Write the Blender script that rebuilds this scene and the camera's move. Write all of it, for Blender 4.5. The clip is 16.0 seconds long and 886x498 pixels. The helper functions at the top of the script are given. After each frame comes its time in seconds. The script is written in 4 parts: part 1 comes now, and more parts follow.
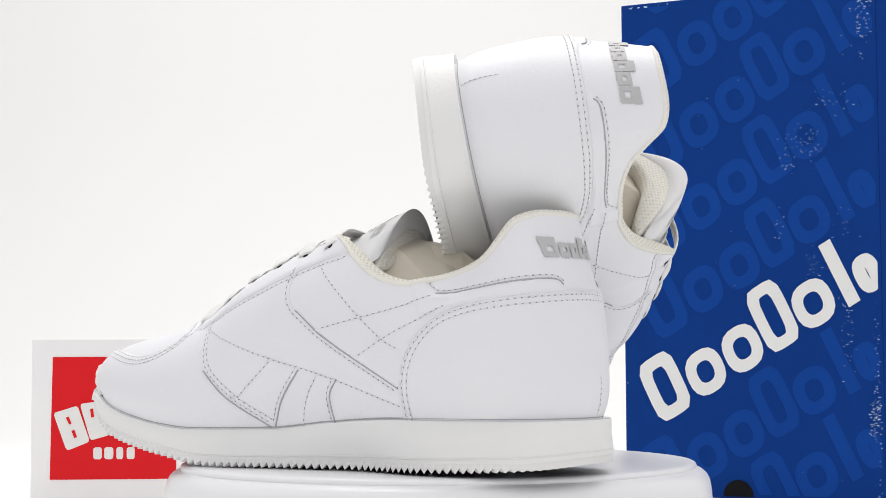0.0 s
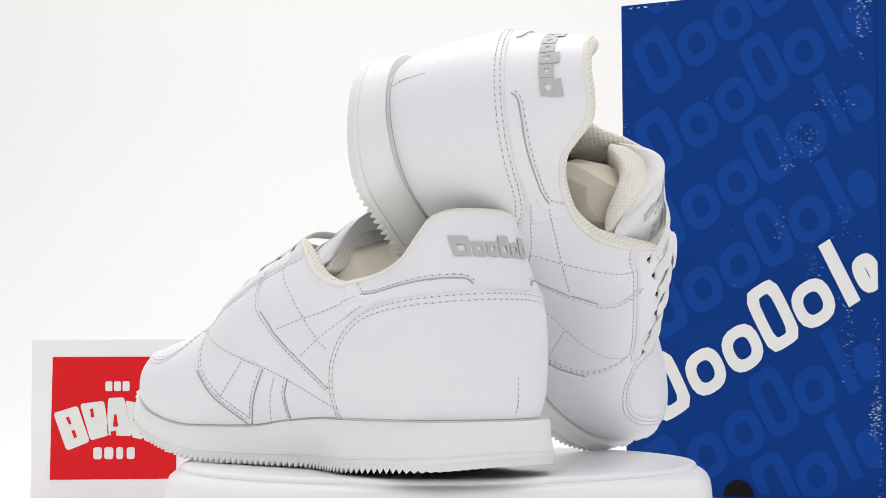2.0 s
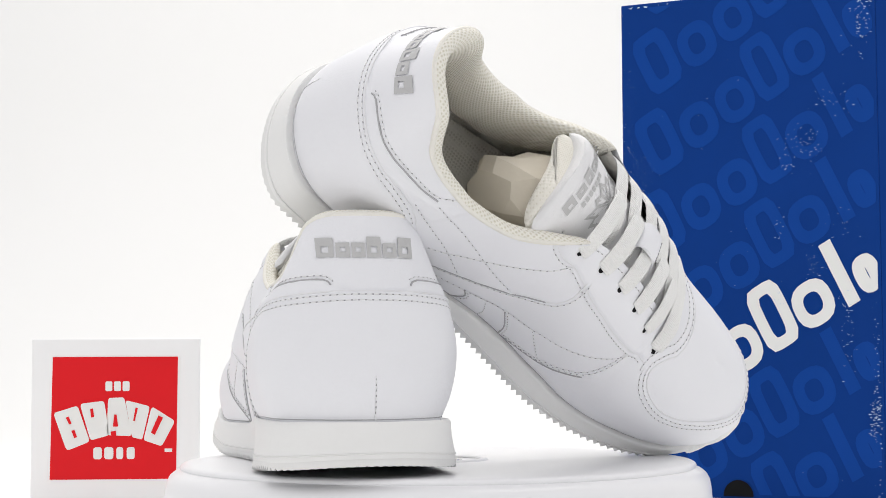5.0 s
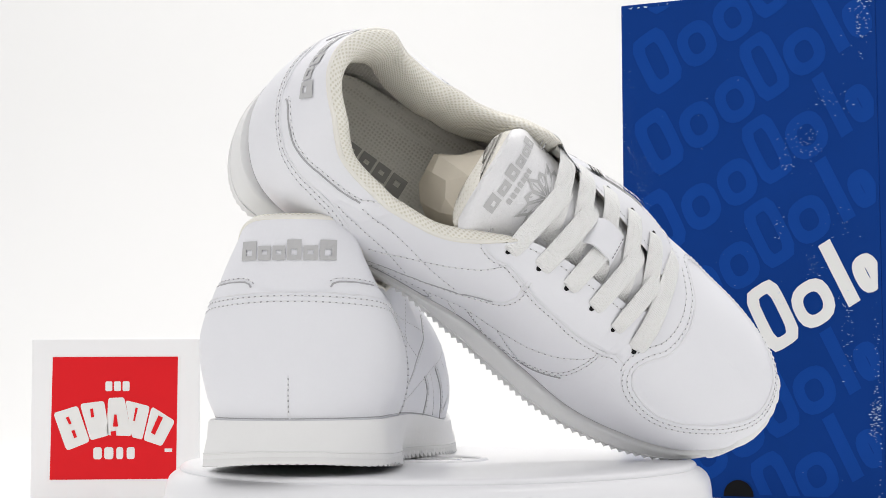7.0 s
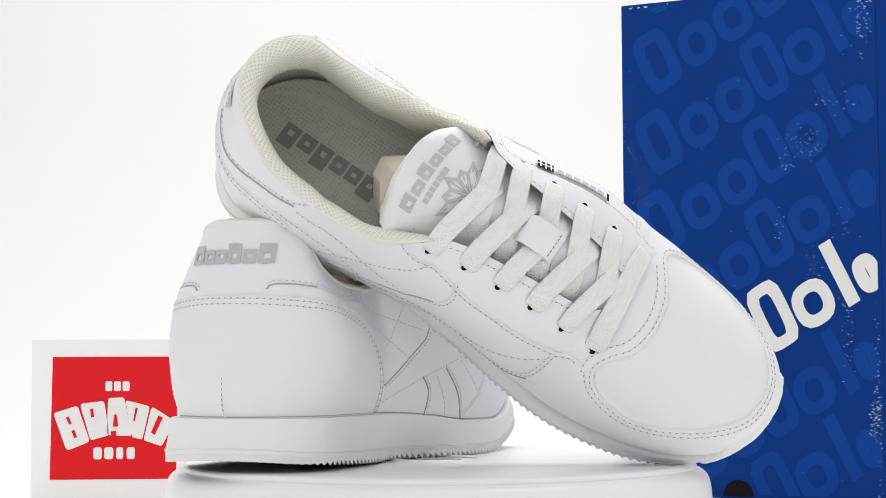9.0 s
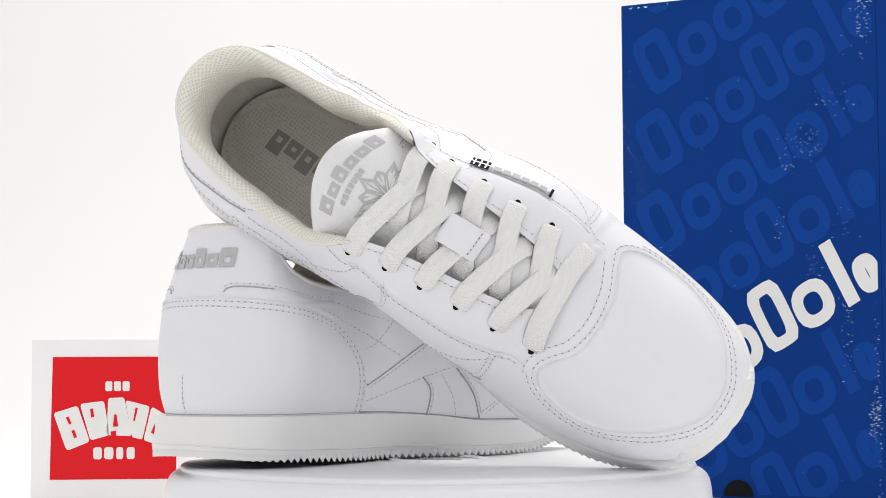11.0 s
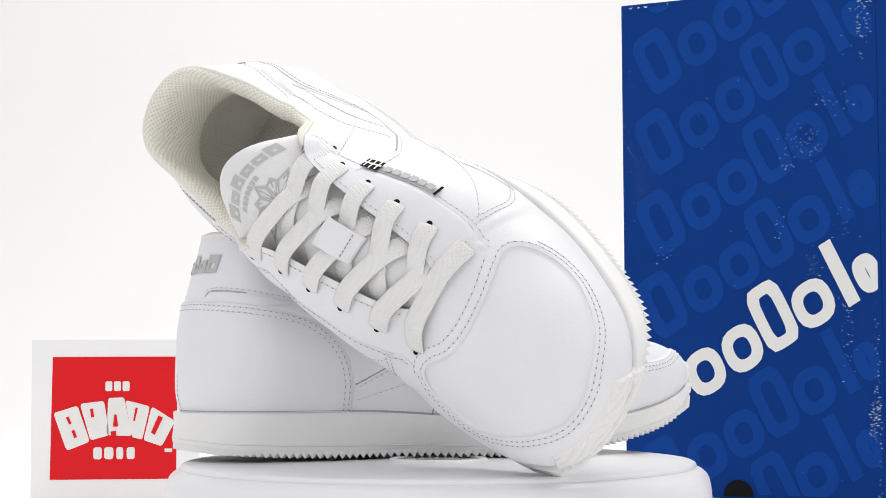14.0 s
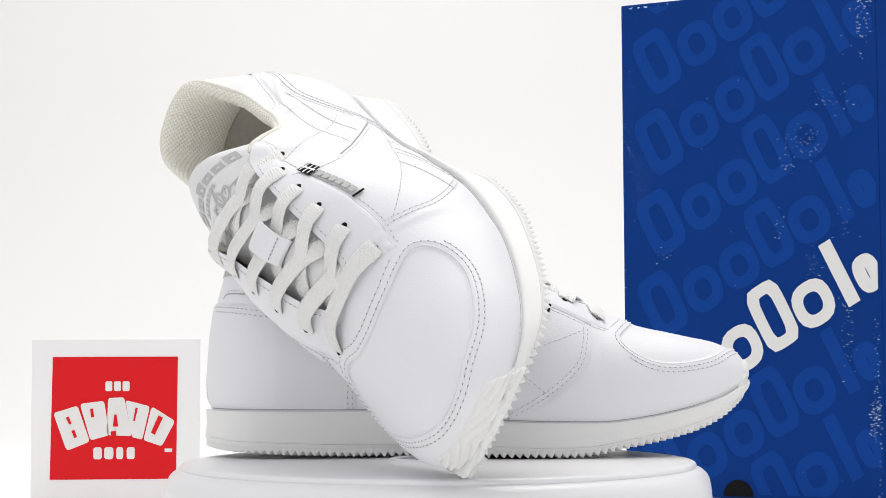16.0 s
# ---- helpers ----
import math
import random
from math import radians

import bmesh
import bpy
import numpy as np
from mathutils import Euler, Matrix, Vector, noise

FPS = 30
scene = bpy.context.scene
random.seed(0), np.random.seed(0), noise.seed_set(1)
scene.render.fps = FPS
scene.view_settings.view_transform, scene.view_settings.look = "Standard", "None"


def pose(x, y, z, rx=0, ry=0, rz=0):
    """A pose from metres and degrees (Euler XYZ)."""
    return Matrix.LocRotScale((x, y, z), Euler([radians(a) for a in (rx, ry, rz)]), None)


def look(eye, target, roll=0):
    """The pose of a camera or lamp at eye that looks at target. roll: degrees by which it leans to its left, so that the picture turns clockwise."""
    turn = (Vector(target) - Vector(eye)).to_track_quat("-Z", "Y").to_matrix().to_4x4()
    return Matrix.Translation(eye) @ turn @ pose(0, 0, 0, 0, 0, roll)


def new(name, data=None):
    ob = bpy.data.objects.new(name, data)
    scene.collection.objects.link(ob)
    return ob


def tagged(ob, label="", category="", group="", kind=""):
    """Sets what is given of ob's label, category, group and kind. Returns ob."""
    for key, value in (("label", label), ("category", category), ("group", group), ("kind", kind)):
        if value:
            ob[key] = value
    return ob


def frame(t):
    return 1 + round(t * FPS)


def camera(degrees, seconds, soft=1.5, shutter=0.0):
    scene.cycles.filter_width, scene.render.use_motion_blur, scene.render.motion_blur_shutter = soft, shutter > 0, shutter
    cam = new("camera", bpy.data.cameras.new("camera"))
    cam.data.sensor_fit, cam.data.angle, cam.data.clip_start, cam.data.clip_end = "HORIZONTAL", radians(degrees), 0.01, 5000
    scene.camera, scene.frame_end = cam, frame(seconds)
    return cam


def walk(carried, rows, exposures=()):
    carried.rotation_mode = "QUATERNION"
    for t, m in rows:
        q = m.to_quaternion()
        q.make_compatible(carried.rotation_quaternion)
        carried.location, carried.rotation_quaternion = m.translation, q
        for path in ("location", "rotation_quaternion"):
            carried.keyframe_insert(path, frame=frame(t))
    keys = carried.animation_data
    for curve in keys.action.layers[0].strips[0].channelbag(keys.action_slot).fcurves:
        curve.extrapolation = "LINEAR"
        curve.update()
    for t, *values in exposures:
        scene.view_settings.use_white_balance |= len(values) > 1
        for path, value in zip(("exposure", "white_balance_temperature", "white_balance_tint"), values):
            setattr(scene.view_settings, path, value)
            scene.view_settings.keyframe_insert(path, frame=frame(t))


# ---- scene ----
from mathutils.bvhtree import BVHTree

EYE = (0.0, -0.82, 0.0525)
YAW, PITCH = radians(0.194), radians(3.859)
AIM = (math.sin(YAW) * math.cos(PITCH), math.cos(YAW) * math.cos(PITCH), math.sin(PITCH))
cam = camera(31.04, 16.0, soft=0.45)
STAND = look(EYE, [e + a for e, a in zip(EYE, AIM)], -0.243)
walk(cam, [(0.0, STAND), (16.0, STAND)], [(0.0, -0.02, 6500, 10), (3.0, 0.03, 6500, 10), (14.5, 0.04, 6500, 10), (16.0, -0.01, 6500, 10)])

# turn of the display turntable in degrees, every half second
TURNS = [61.61, 57.51, 53.14, 48.67, 44.26, 39.86, 35.71, 31.27, 26.77, 22.34, 17.91, 13.49, 9.06, 4.56, 0.0, -4.58, -9.08,
         -13.29, -17.73, -22.2, -26.67, -31.14, -35.61, -40.12, -44.73, -49.37, -53.93, -58.58, -63.06, -67.67, -72.44, -77.23, -81.9]
LOWER = pose(-0.0661, -0.1235, 0.0, 0, 0, 88)
UPPER = pose(-0.1016, -0.0360, 0.1753, 77.4, 34.4, 14.6)
TABLE_Z = -0.045

# ---- light ----
world = bpy.data.worlds.new("studio")
scene.world = world
world.use_nodes = True
world.node_tree.nodes["Background"].inputs[0].default_value = (0.975, 0.970, 0.992, 1)
world.node_tree.nodes["Background"].inputs[1].default_value = 0.71


def area_lamp(name, eye, target, sx, sy, watts, color):
    data = bpy.data.lights.new(name, "AREA")
    data.shape, data.size, data.size_y, data.energy, data.color = "RECTANGLE", sx, sy, watts, color
    ob = new(name, data)
    ob.matrix_world = look(eye, target)
    return ob


area_lamp("softbox_top", (0.05, 0.45, 1.35), (0.0, 0.25, 0.0), 1.2, 1.0, 15.0, (1.0, 0.975, 0.935))
area_lamp("softbox_front", (-0.1, -1.25, 1.15), (0.0, 0.0, 0.1), 0.8, 0.8, 2.1, (1.0, 0.975, 0.935))


# ---- materials ----
def material(name, color, rough=0.5, metal=0.0, spots=(), grain=None, bump=0.0, bump_scale=800.0, spec=0.5, tint=0.06, tint_scale=25.0, cells=False, dips=(0.88, 0.86, 0.82), knit=False):
    """A surface with faint large-scale variation of its colour and a fine relief."""
    m = bpy.data.materials.new(name)
    m.use_nodes = True
    nt = m.node_tree
    b = nt.nodes["Principled BSDF"]
    b.inputs["Roughness"].default_value, b.inputs["Metallic"].default_value = rough, metal
    b.inputs["Specular IOR Level"].default_value = spec
    co = nt.nodes.new("ShaderNodeTexCoord")
    n1 = nt.nodes.new("ShaderNodeTexNoise")
    n1.inputs["Scale"].default_value, n1.inputs["Detail"].default_value = tint_scale, 4
    nt.links.new(co.outputs["Object"], n1.inputs["Vector"])
    mix = nt.nodes.new("ShaderNodeMix")
    mix.data_type = "RGBA"
    mix.inputs["A"].default_value = (*[c * (1 - tint) for c in color], 1)
    mix.inputs["B"].default_value = (*[min(1, c * (1 + tint * 0.5)) for c in color], 1)
    nt.links.new(n1.outputs["Fac"], mix.inputs["Factor"])
    nt.links.new(mix.outputs["Result"], b.inputs["Base Color"])
    if bump:
        n2 = nt.nodes.new("ShaderNodeTexVoronoi" if cells else "ShaderNodeTexNoise")
        n2.inputs["Scale"].default_value = bump_scale
        if cells:
            n2.inputs["Randomness"].default_value = 0.08 if knit else 0.2
        if not cells:
            n2.inputs["Detail"].default_value = 3
        if knit:
            # staggered rows of holes
            n2.voronoi_dimensions = "2D"
            warp = nt.nodes.new("ShaderNodeMapping")
            warp.inputs["Rotation"].default_value = (0, 0, radians(45))
            warp.inputs["Scale"].default_value = (1.0, 1.35, 1.0)
            warp.vector_type = "POINT"
            nt.links.new(co.outputs["UV"], warp.inputs["Vector"])
            nt.links.new(warp.outputs["Vector"], n2.inputs["Vector"])
        else:
            nt.links.new(co.outputs["Object"], n2.inputs["Vector"])
        bn = nt.nodes.new("ShaderNodeBump")
        bn.inputs["Strength"].default_value, bn.inputs["Distance"].default_value = bump, 0.0006
        nt.links.new(n2.outputs["Distance" if cells else "Fac"], bn.inputs["Height"])
        nt.links.new(bn.outputs["Normal"], b.inputs["Normal"])
        if cells:
            # open holes of the knitted mesh, a little darker than the yarn
            dip = nt.nodes.new("ShaderNodeMix")
            dip.data_type = "RGBA"
            ramp = nt.nodes.new("ShaderNodeMapRange")
            ramp.inputs["From Min"].default_value, ramp.inputs["From Max"].default_value = 0.12, 0.42
            nt.links.new(n2.outputs["Distance"], ramp.inputs["Value"])
            nt.links.new(ramp.outputs["Result"], dip.inputs["Factor"])
            dip.inputs["A"].default_value = (*[c * f for c, f in zip(color, dips)], 1)
            nt.links.new(mix.outputs["Result"], dip.inputs["B"])
            nt.links.new(dip.outputs["Result"], b.inputs["Base Color"])
    return m


M_LEATHER = material("white_leather", (0.808, 0.812, 0.842), 0.50, bump=0.24, bump_scale=900, tint=0.02)
M_EDGE = material("cut_edge_gap_shadow", (0.42, 0.42, 0.43), 0.7)
M_SOFT = material("leather_rim", (0.79, 0.79, 0.81), 0.55)
M_THREAD = material("white_thread", (0.86, 0.86, 0.87), 0.7, bump=0.3, bump_scale=3000)
M_HOLE = material("stitch_hole", (0.34, 0.34, 0.35), 0.9)
M_SOLE = material("white_rubber", (0.82, 0.82, 0.81), 0.55, bump=0.2, bump_scale=500, tint=0.03)
M_TREAD = material("tread_rubber", (0.78, 0.78, 0.77), 0.6)
M_PLATE = material("shade_black_plate", (0.022, 0.022, 0.023), 0.7, bump=0.4, bump_scale=600)
M_LINING = material("cream_mesh_lining", (0.84, 0.82, 0.76), 0.85, bump=0.7, bump_scale=620, tint=0.07, cells=True, dips=(0.86, 0.85, 0.81))
M_RIM = material("collar_binding", (0.84, 0.82, 0.76), 0.85, bump=0.6, bump_scale=1400, tint=0.05)
M_PAD = material("knit_mesh_collar", (0.86, 0.84, 0.77), 0.85, bump=1.0, bump_scale=500, tint=0.04, cells=True, dips=(0.79, 0.77, 0.70), knit=True)
M_INSOLE = material("grey_insole_fabric", (0.66, 0.645, 0.59), 0.9, bump=1.0, bump_scale=540, cells=True, dips=(0.74, 0.73, 0.70))
M_PAPER = material("stuffing_paper", (0.60, 0.55, 0.46), 0.75, tint=0.14, tint_scale=60, bump=0.3, bump_scale=300)
M_LACE = material("white_lace_weave", (0.87, 0.87, 0.855), 0.85, bump=1.0, bump_scale=1000, cells=True, dips=(0.94, 0.94, 0.93))
M_GREY = material("grey_print", (0.50, 0.50, 0.50), 0.55)
M_DARKGREY = material("dark_grey_print", (0.29, 0.285, 0.265), 0.8)
M_TONGUE = material("tongue_fabric", (0.80, 0.80, 0.81), 0.55, bump=0.5, bump_scale=1500)
M_TAG = material("woven_tag", (0.62, 0.62, 0.62), 0.8, bump=0.8, bump_scale=2500)
M_PLASTIC = material("white_gloss_plastic", (0.85, 0.85, 0.865), 0.30, tint=0.01)
M_METAL = material("brushed_steel", (0.62, 0.62, 0.62), 0.25, metal=0.9)
M_BACK = material("white_paper_sweep", (0.875, 0.875, 0.865), 0.9, tint=0.015, tint_scale=3)
M_BLACK = material("black_plastic", (0.008, 0.008, 0.009), 0.6, spec=0.1)
M_CARD = material("white_card", (0.90, 0.90, 0.90), 0.5, tint=0.02)
M_RED = material("red_print", (0.74, 0.012, 0.018), 0.45, spec=0.15, tint=0.08, tint_scale=8)
M_WHITE = material("white_print", (0.82, 0.82, 0.80), 0.45)
M_SCUFF = material("rubbed_board", (0.50, 0.64, 0.80), 0.7, tint=0.25, tint_scale=300)
M_BLUE = material("blue_card", (0.0052, 0.043, 0.235), 0.5, spec=0.05, tint=0.14, tint_scale=12)
M_BLUE2 = material("light_blue_print", (0.0072, 0.058, 0.305), 0.5, spec=0.05, tint=0.14, tint_scale=12)


# ---- helpers for meshes ----
def part(name, bm, mat, parent=None, label="", smooth=True, edge=None):
    if isinstance(bm, bpy.types.Mesh):
        me = bm
    else:
        me = bpy.data.meshes.new(name)
        bm.to_mesh(me)
        bm.free()
    me.materials.clear()
    me.materials.append(mat)
    if smooth:
        me.polygons.foreach_set("use_smooth", [True] * len(me.polygons))
        if edge:
            me.set_sharp_from_angle(angle=radians(edge))
    ob = new(name, me)
    if parent is not None:
        ob.parent = parent
    if label:
        tagged(ob, label)
    return ob


def mesh_of(name, verts, faces):
    me = bpy.data.meshes.new(name)
    me.from_pydata([tuple(map(float, v)) for v in verts], [], [tuple(map(int, f)) for f in faces])
    me.update()
    return me


def grid_faces(nu, nv, wrap_u=False, flip=False):
    f = []
    for i in range(nu if wrap_u else nu - 1):
        for j in range(nv - 1):
            a, b = i * nv + j, ((i + 1) % nu) * nv + j
            q = (a, b, b + 1, a + 1)
            f.append(q[::-1] if flip else q)
    return f


def smooth_curve(xs, ys):
    """A monotone cubic through the knots."""
    xs, ys = np.array(xs, float), np.array(ys, float)
    h, d = np.diff(xs), np.diff(ys) / np.diff(xs)
    m = np.zeros(len(xs))
    m[0], m[-1] = d[0], d[-1]
    for i in range(1, len(xs) - 1):
        if d[i - 1] * d[i] > 0:
            w1, w2 = 2 * h[i] + h[i - 1], h[i] + 2 * h[i - 1]
            m[i] = (w1 + w2) / (w1 / d[i - 1] + w2 / d[i])

    def f(x):
        x = np.clip(np.asarray(x, float), xs[0], xs[-1])
        k = np.clip(np.searchsorted(xs, x) - 1, 0, len(xs) - 2)
        t = (x - xs[k]) / h[k]
        return ((1 + 2 * t) * (1 - t) ** 2 * ys[k] + t * (1 - t) ** 2 * h[k] * m[k]
                + t * t * (3 - 2 * t) * ys[k + 1] + t * t * (t - 1) * h[k] * m[k + 1])
    return f


def step(x, a, b):
    t = np.clip((np.asarray(x, float) - a) / (b - a), 0, 1)
    return t * t * (3 - 2 * t)


def line_through(pts, n=60, closed=False):
    """An even, smooth curve through a few points of any dimension."""
    p = np.array(pts, float)
    if closed:
        p = np.vstack([p, p[:1]])
    if len(p) == 2:
        return p[0] + (p[1] - p[0]) * np.linspace(0, 1, n)[:, None]
    s = np.r_[0, np.cumsum(np.linalg.norm(np.diff(p, axis=0), axis=1))]
    q = np.vstack([2 * p[0] - p[1], p, 2 * p[-1] - p[-2]])
    if closed:
        q[0], q[-1] = p[-2], p[1]
    out = []
    for t in np.linspace(0, s[-1], n * 4):
        k = min(max(np.searchsorted(s, t) - 1, 0), len(p) - 2)
        u = (t - s[k]) / (s[k + 1] - s[k])
        a, b, c, d = q[k], q[k + 1], q[k + 2], q[k + 3]
        out.append(0.5 * (2 * b + (c - a) * u + (2 * a - 5 * b + 4 * c - d) * u * u + (3 * b - a - 3 * c + d) * u ** 3))
    out = np.array(out)
    s = np.r_[0, np.cumsum(np.linalg.norm(np.diff(out, axis=0), axis=1))]
    return np.stack([np.interp(np.linspace(0, s[-1], n), s, out[:, i]) for i in range(out.shape[1])], 1)


def tube(pts, radius, sides=6, ups=None, flat=1.0, closed=False):
    """Vertices and faces of a tube along points; flat squashes it along ups."""
    p = np.array(pts, float)
    n = len(p)
    tan = np.roll(p, -1, 0) - np.roll(p, 1, 0) if closed else np.gradient(p, axis=0)
    tan /= np.linalg.norm(tan, axis=1)[:, None] + 1e-12
    if ups is None:
        ups = np.tile([0.0, 0.0, 1.0], (n, 1)) + 1e-3
    side = np.cross(tan, ups)
    side /= np.linalg.norm(side, axis=1)[:, None] + 1e-12
    up = np.cross(side, tan)
    r = np.broadcast_to(radius, n)
    v, a = [], np.linspace(0, 2 * np.pi, sides, endpoint=False)
    for i in range(n):
        for t in a:
            v.append(p[i] + r[i] * (np.cos(t) * side[i] + np.sin(t) * flat * up[i]))
    f = []
    for i in range(n if closed else n - 1):
        for j in range(sides):
            a0, b0, i2 = i * sides + j, i * sides + (j + 1) % sides, (i + 1) % n
            f.append((a0, b0, i2 * sides + (j + 1) % sides, i2 * sides + j))
    if not closed:
        f += [tuple(range(sides))[::-1], tuple(range((n - 1) * sides, n * sides))]
    return v, f


def gather(pieces):
    v, f = [], []
    for pv, pf in pieces:
        o = len(v)
        v += list(pv)
        f += [tuple(i + o for i in q) for q in pf]
    return v, f


def box_bm(sx, sy, sz, bevel=0.0, center=(0, 0, 0), segments=2):
    bm = bmesh.new()
    bmesh.ops.create_cube(bm, size=1)
    for v in bm.verts:
        v.co = Vector((v.co.x * sx + center[0], v.co.y * sy + center[1], v.co.z * sz + center[2]))
    if bevel:
        bmesh.ops.bevel(bm, geom=bm.edges[:], offset=bevel, segments=segments, affect="EDGES", profile=0.5)
    return bm


def lathe(profile, n=96):
    v = [(r * math.cos(2 * math.pi * i / n), r * math.sin(2 * math.pi * i / n), z) for i in range(n) for r, z in profile]
    return v, grid_faces(n, len(profile), wrap_u=True)


# ---- the sweep and the turntable ----
def build_sweep():
    prof = [(-1.6, TABLE_Z)] + [(1.1 + 0.5 * math.sin(a), TABLE_Z + 0.5 - 0.5 * math.cos(a)) for a in np.linspace(0, math.pi / 2, 16)] + [(1.6, 2.2)]
    v = [(x, y, z) for y, z in prof for x in (-2.5, 2.5)]
    f = [(2 * i, 2 * i + 1, 2 * i + 3, 2 * i + 2) for i in range(len(prof) - 1)]
    ob = part("backdrop", mesh_of("backdrop", v, f), M_BACK)
    tagged(ob, "seamless white paper sweep behind the display", "backdrop", kind="structure")


def build_turntable():
    root = new("turntable")
    tagged(root, "round white glossy plastic display turntable under the shoes", "turntable")
    prof = [(0.0, 0.0), (0.024, 0.0), (0.1268, 0.0), (0.1286, -0.0002), (0.1297, -0.0008), (0.1302, -0.0016), (0.1301, -0.0024), (0.1299, -0.0028),
            (0.1306, -0.0031), (0.1330, -0.0040), (0.1352, -0.0058), (0.1366, -0.0085), (0.1374, -0.0125), (0.1380, -0.020), (0.1388, -0.030), (0.1385, -0.032), (0.0, -0.032)]
    part("platter", mesh_of("platter", *lathe(prof)), M_PLASTIC, root, edge=50)
    part("base", mesh_of("base", *lathe([(0.0, -0.032), (0.125, -0.032), (0.13, -0.034), (0.13, -0.044), (0.128, -0.045), (0.0, -0.045)])), M_PLASTIC, root, edge=50)
    ring = lathe([(0.021, 0.0002), (0.0215, 0.0010), (0.0235, 0.0012), (0.025, 0.0008), (0.0255, 0.0)], 64)
    part("centre_ring", mesh_of("centre_ring", *ring), M_PLASTIC, root)
    disc = lathe([(0.0, 0.0008), (0.010, 0.0008), (0.0115, 0.0005), (0.012, 0.0001)], 48)
    part("centre_cap", mesh_of("centre_cap", *disc), M_METAL, root, "small steel cap in the middle")
    return root


# ---- the shoes: x runs from heel to toe, z up; a right shoe has its inner side at +y ----
X_BASE = (0.008, 0.2990)
MED = smooth_curve([0, .03, .07, .10, .13, .16, .19, .22, .25, .27, .285, .307], [.034, .036, .037, .034, .030, .027, .0300, .0325, .0290, .0235, .0205, .019])
LAT = smooth_curve([0, .03, .07, .10, .13, .16, .19, .22, .25, .27, .307], [-.034, -.037, -.041, -.046, -.054, -.060, -.0625, -.061, -.0570, -.0525, -.047])
MID = smooth_curve([0, .06, .10, .145, .19, .22, .26, .307], [0, -.0005, -.003, -.0075, -.0120, -.0145, -.0165, -.018])
SOLE_TOP = smooth_curve([0, .09, .13, .165, .21, .225, .255, .281, .3025], [.0248, .0245, .0222, .0188, .0180, .0192, .0240, .0310, .040])
SOLE_LOW = smooth_curve([0, .02, .10, .195, .225, .254, .269, .281, .292, .3025], [.0060, .0036, .0008, .0005, .0052, .0112, .0158, .0215, .028, .034])
TOP_X = smooth_curve([.008, .05, .087, .13, .205, .299], [.0195, .052, .087, .130, .2135, .266])
COLLAR_Z = smooth_curve([.019, .0245, .0343, .0414, .0489, .0663, .087, .1035, .1175, .134, .1565, .1868, .2166, .2441, .2550, .2762],
                        [.1150, .1148, .1115, .1025, .0938, .0872, .0846, .0882, .0975, .1090, .1035, .0915, .0765, .0678, .0655, .0600])
TOP_W = smooth_curve([.019, .03, .05, .087, .117, .129, .139, .17, .200, .210, .2165], [.0225, .0240, .0270, .0300, .0305, .0285, .0225, .0178, .0142, .0100, 0])


def round_end(x, x0, x1, rh, rt):
    a = np.clip((x - x0) / rh, 0, 1)
    b = np.clip((x1 - x) / rt, 0, 1)
    return np.sqrt(1 - (1 - a) ** 2) * (1 - (1 - b) ** 2.3) ** (1 / 2.3)


def outline(n, x0, x1, grow=0.0, rh=0.034, rt=0.046, waist=0.0):
    """A closed outline: heel centre, inner side, toe tip, outer side. n points a side."""
    u = np.linspace(0, 1, n)
    x = x0 + (x1 - x0) * (1 - np.cos(np.pi * u)) / 2
    k = round_end(x, x0, x1, rh, rt)
    c = MID(x)
    pinch = waist * np.exp(-((x - .116) / .030) ** 2)
    ym = c + (MED(x) + grow - pinch * .75 - c) * k
    yl = c + (LAT(x) - grow + pinch - c) * k
    return np.vstack([np.stack([x, ym], 1), np.stack([x, yl], 1)[1:-1][::-1]])


def even_outline(n, *a, **k):
    p = outline(400, *a, **k)
    p = np.vstack([p, p[:1]])
    s = np.r_[0, np.cumsum(np.linalg.norm(np.diff(p, axis=0), axis=1))]
    q = np.linspace(0, s[-1], n, endpoint=False)
    return np.stack([np.interp(q, s, p[:, 0]), np.interp(q, s, p[:, 1])], 1)


def inside(px, pz, poly):
    """Which points lie in a polygon, and how far they are from its edge."""
    poly = np.array(poly, float)
    hit, dist = np.zeros(px.shape, bool), np.full(px.shape, 9.0)
    for (ax, az), (bx, bz) in zip(poly, np.roll(poly, -1, 0)):
        cross = ((az > pz) != (bz > pz)) & (px < (bx - ax) * (pz - az) / (bz - az + 1e-15) + ax)
        hit ^= cross
        t = np.clip(((px - ax) * (bx - ax) + (pz - az) * (bz - az)) / ((bx - ax) ** 2 + (bz - az) ** 2 + 1e-15), 0, 1)
        dist = np.minimum(dist, np.hypot(px - ax - t * (bx - ax), pz - az - t * (bz - az)))
    return np.where(hit, dist, -dist)


# seams drawn in side view (x, z)
S_COUNTER = [(.0855, .020), (.0845, .030), (.0844, .0403), (.0815, .0520), (.0745, .0625), (.064, .0705), (.048, .0755), (.030, .0787), (.012, .081), (-.01, .0815)]
S_TAB = [(.076, .0865), (.0745, .0835), (.0690, .0803), (.0600, .0803), (.0513, .0816), (.0316, .0848), (.0225, .0860), (.0176, .0859), (.0158, .0836)]
S_A = [(.2050, .0668), (.1860, .0600), (.1609, .0519), (.1255, .0427), (.0859, .0302)]
S_B = [(.1500, .0950), (.1519, .0860), (.1500, .0790), (.1461, .0743), (.1316, .0636), (.1098, .0512), (.0860, .0385)]
S_C = [(.2075, .0672), (.2060, .0590), (.2010, .0460), (.1860, .0325), (.1650, .0195)]
S_UP1 = [(.1316, .0655), (.0954, .0734), (.0690, .0795)]
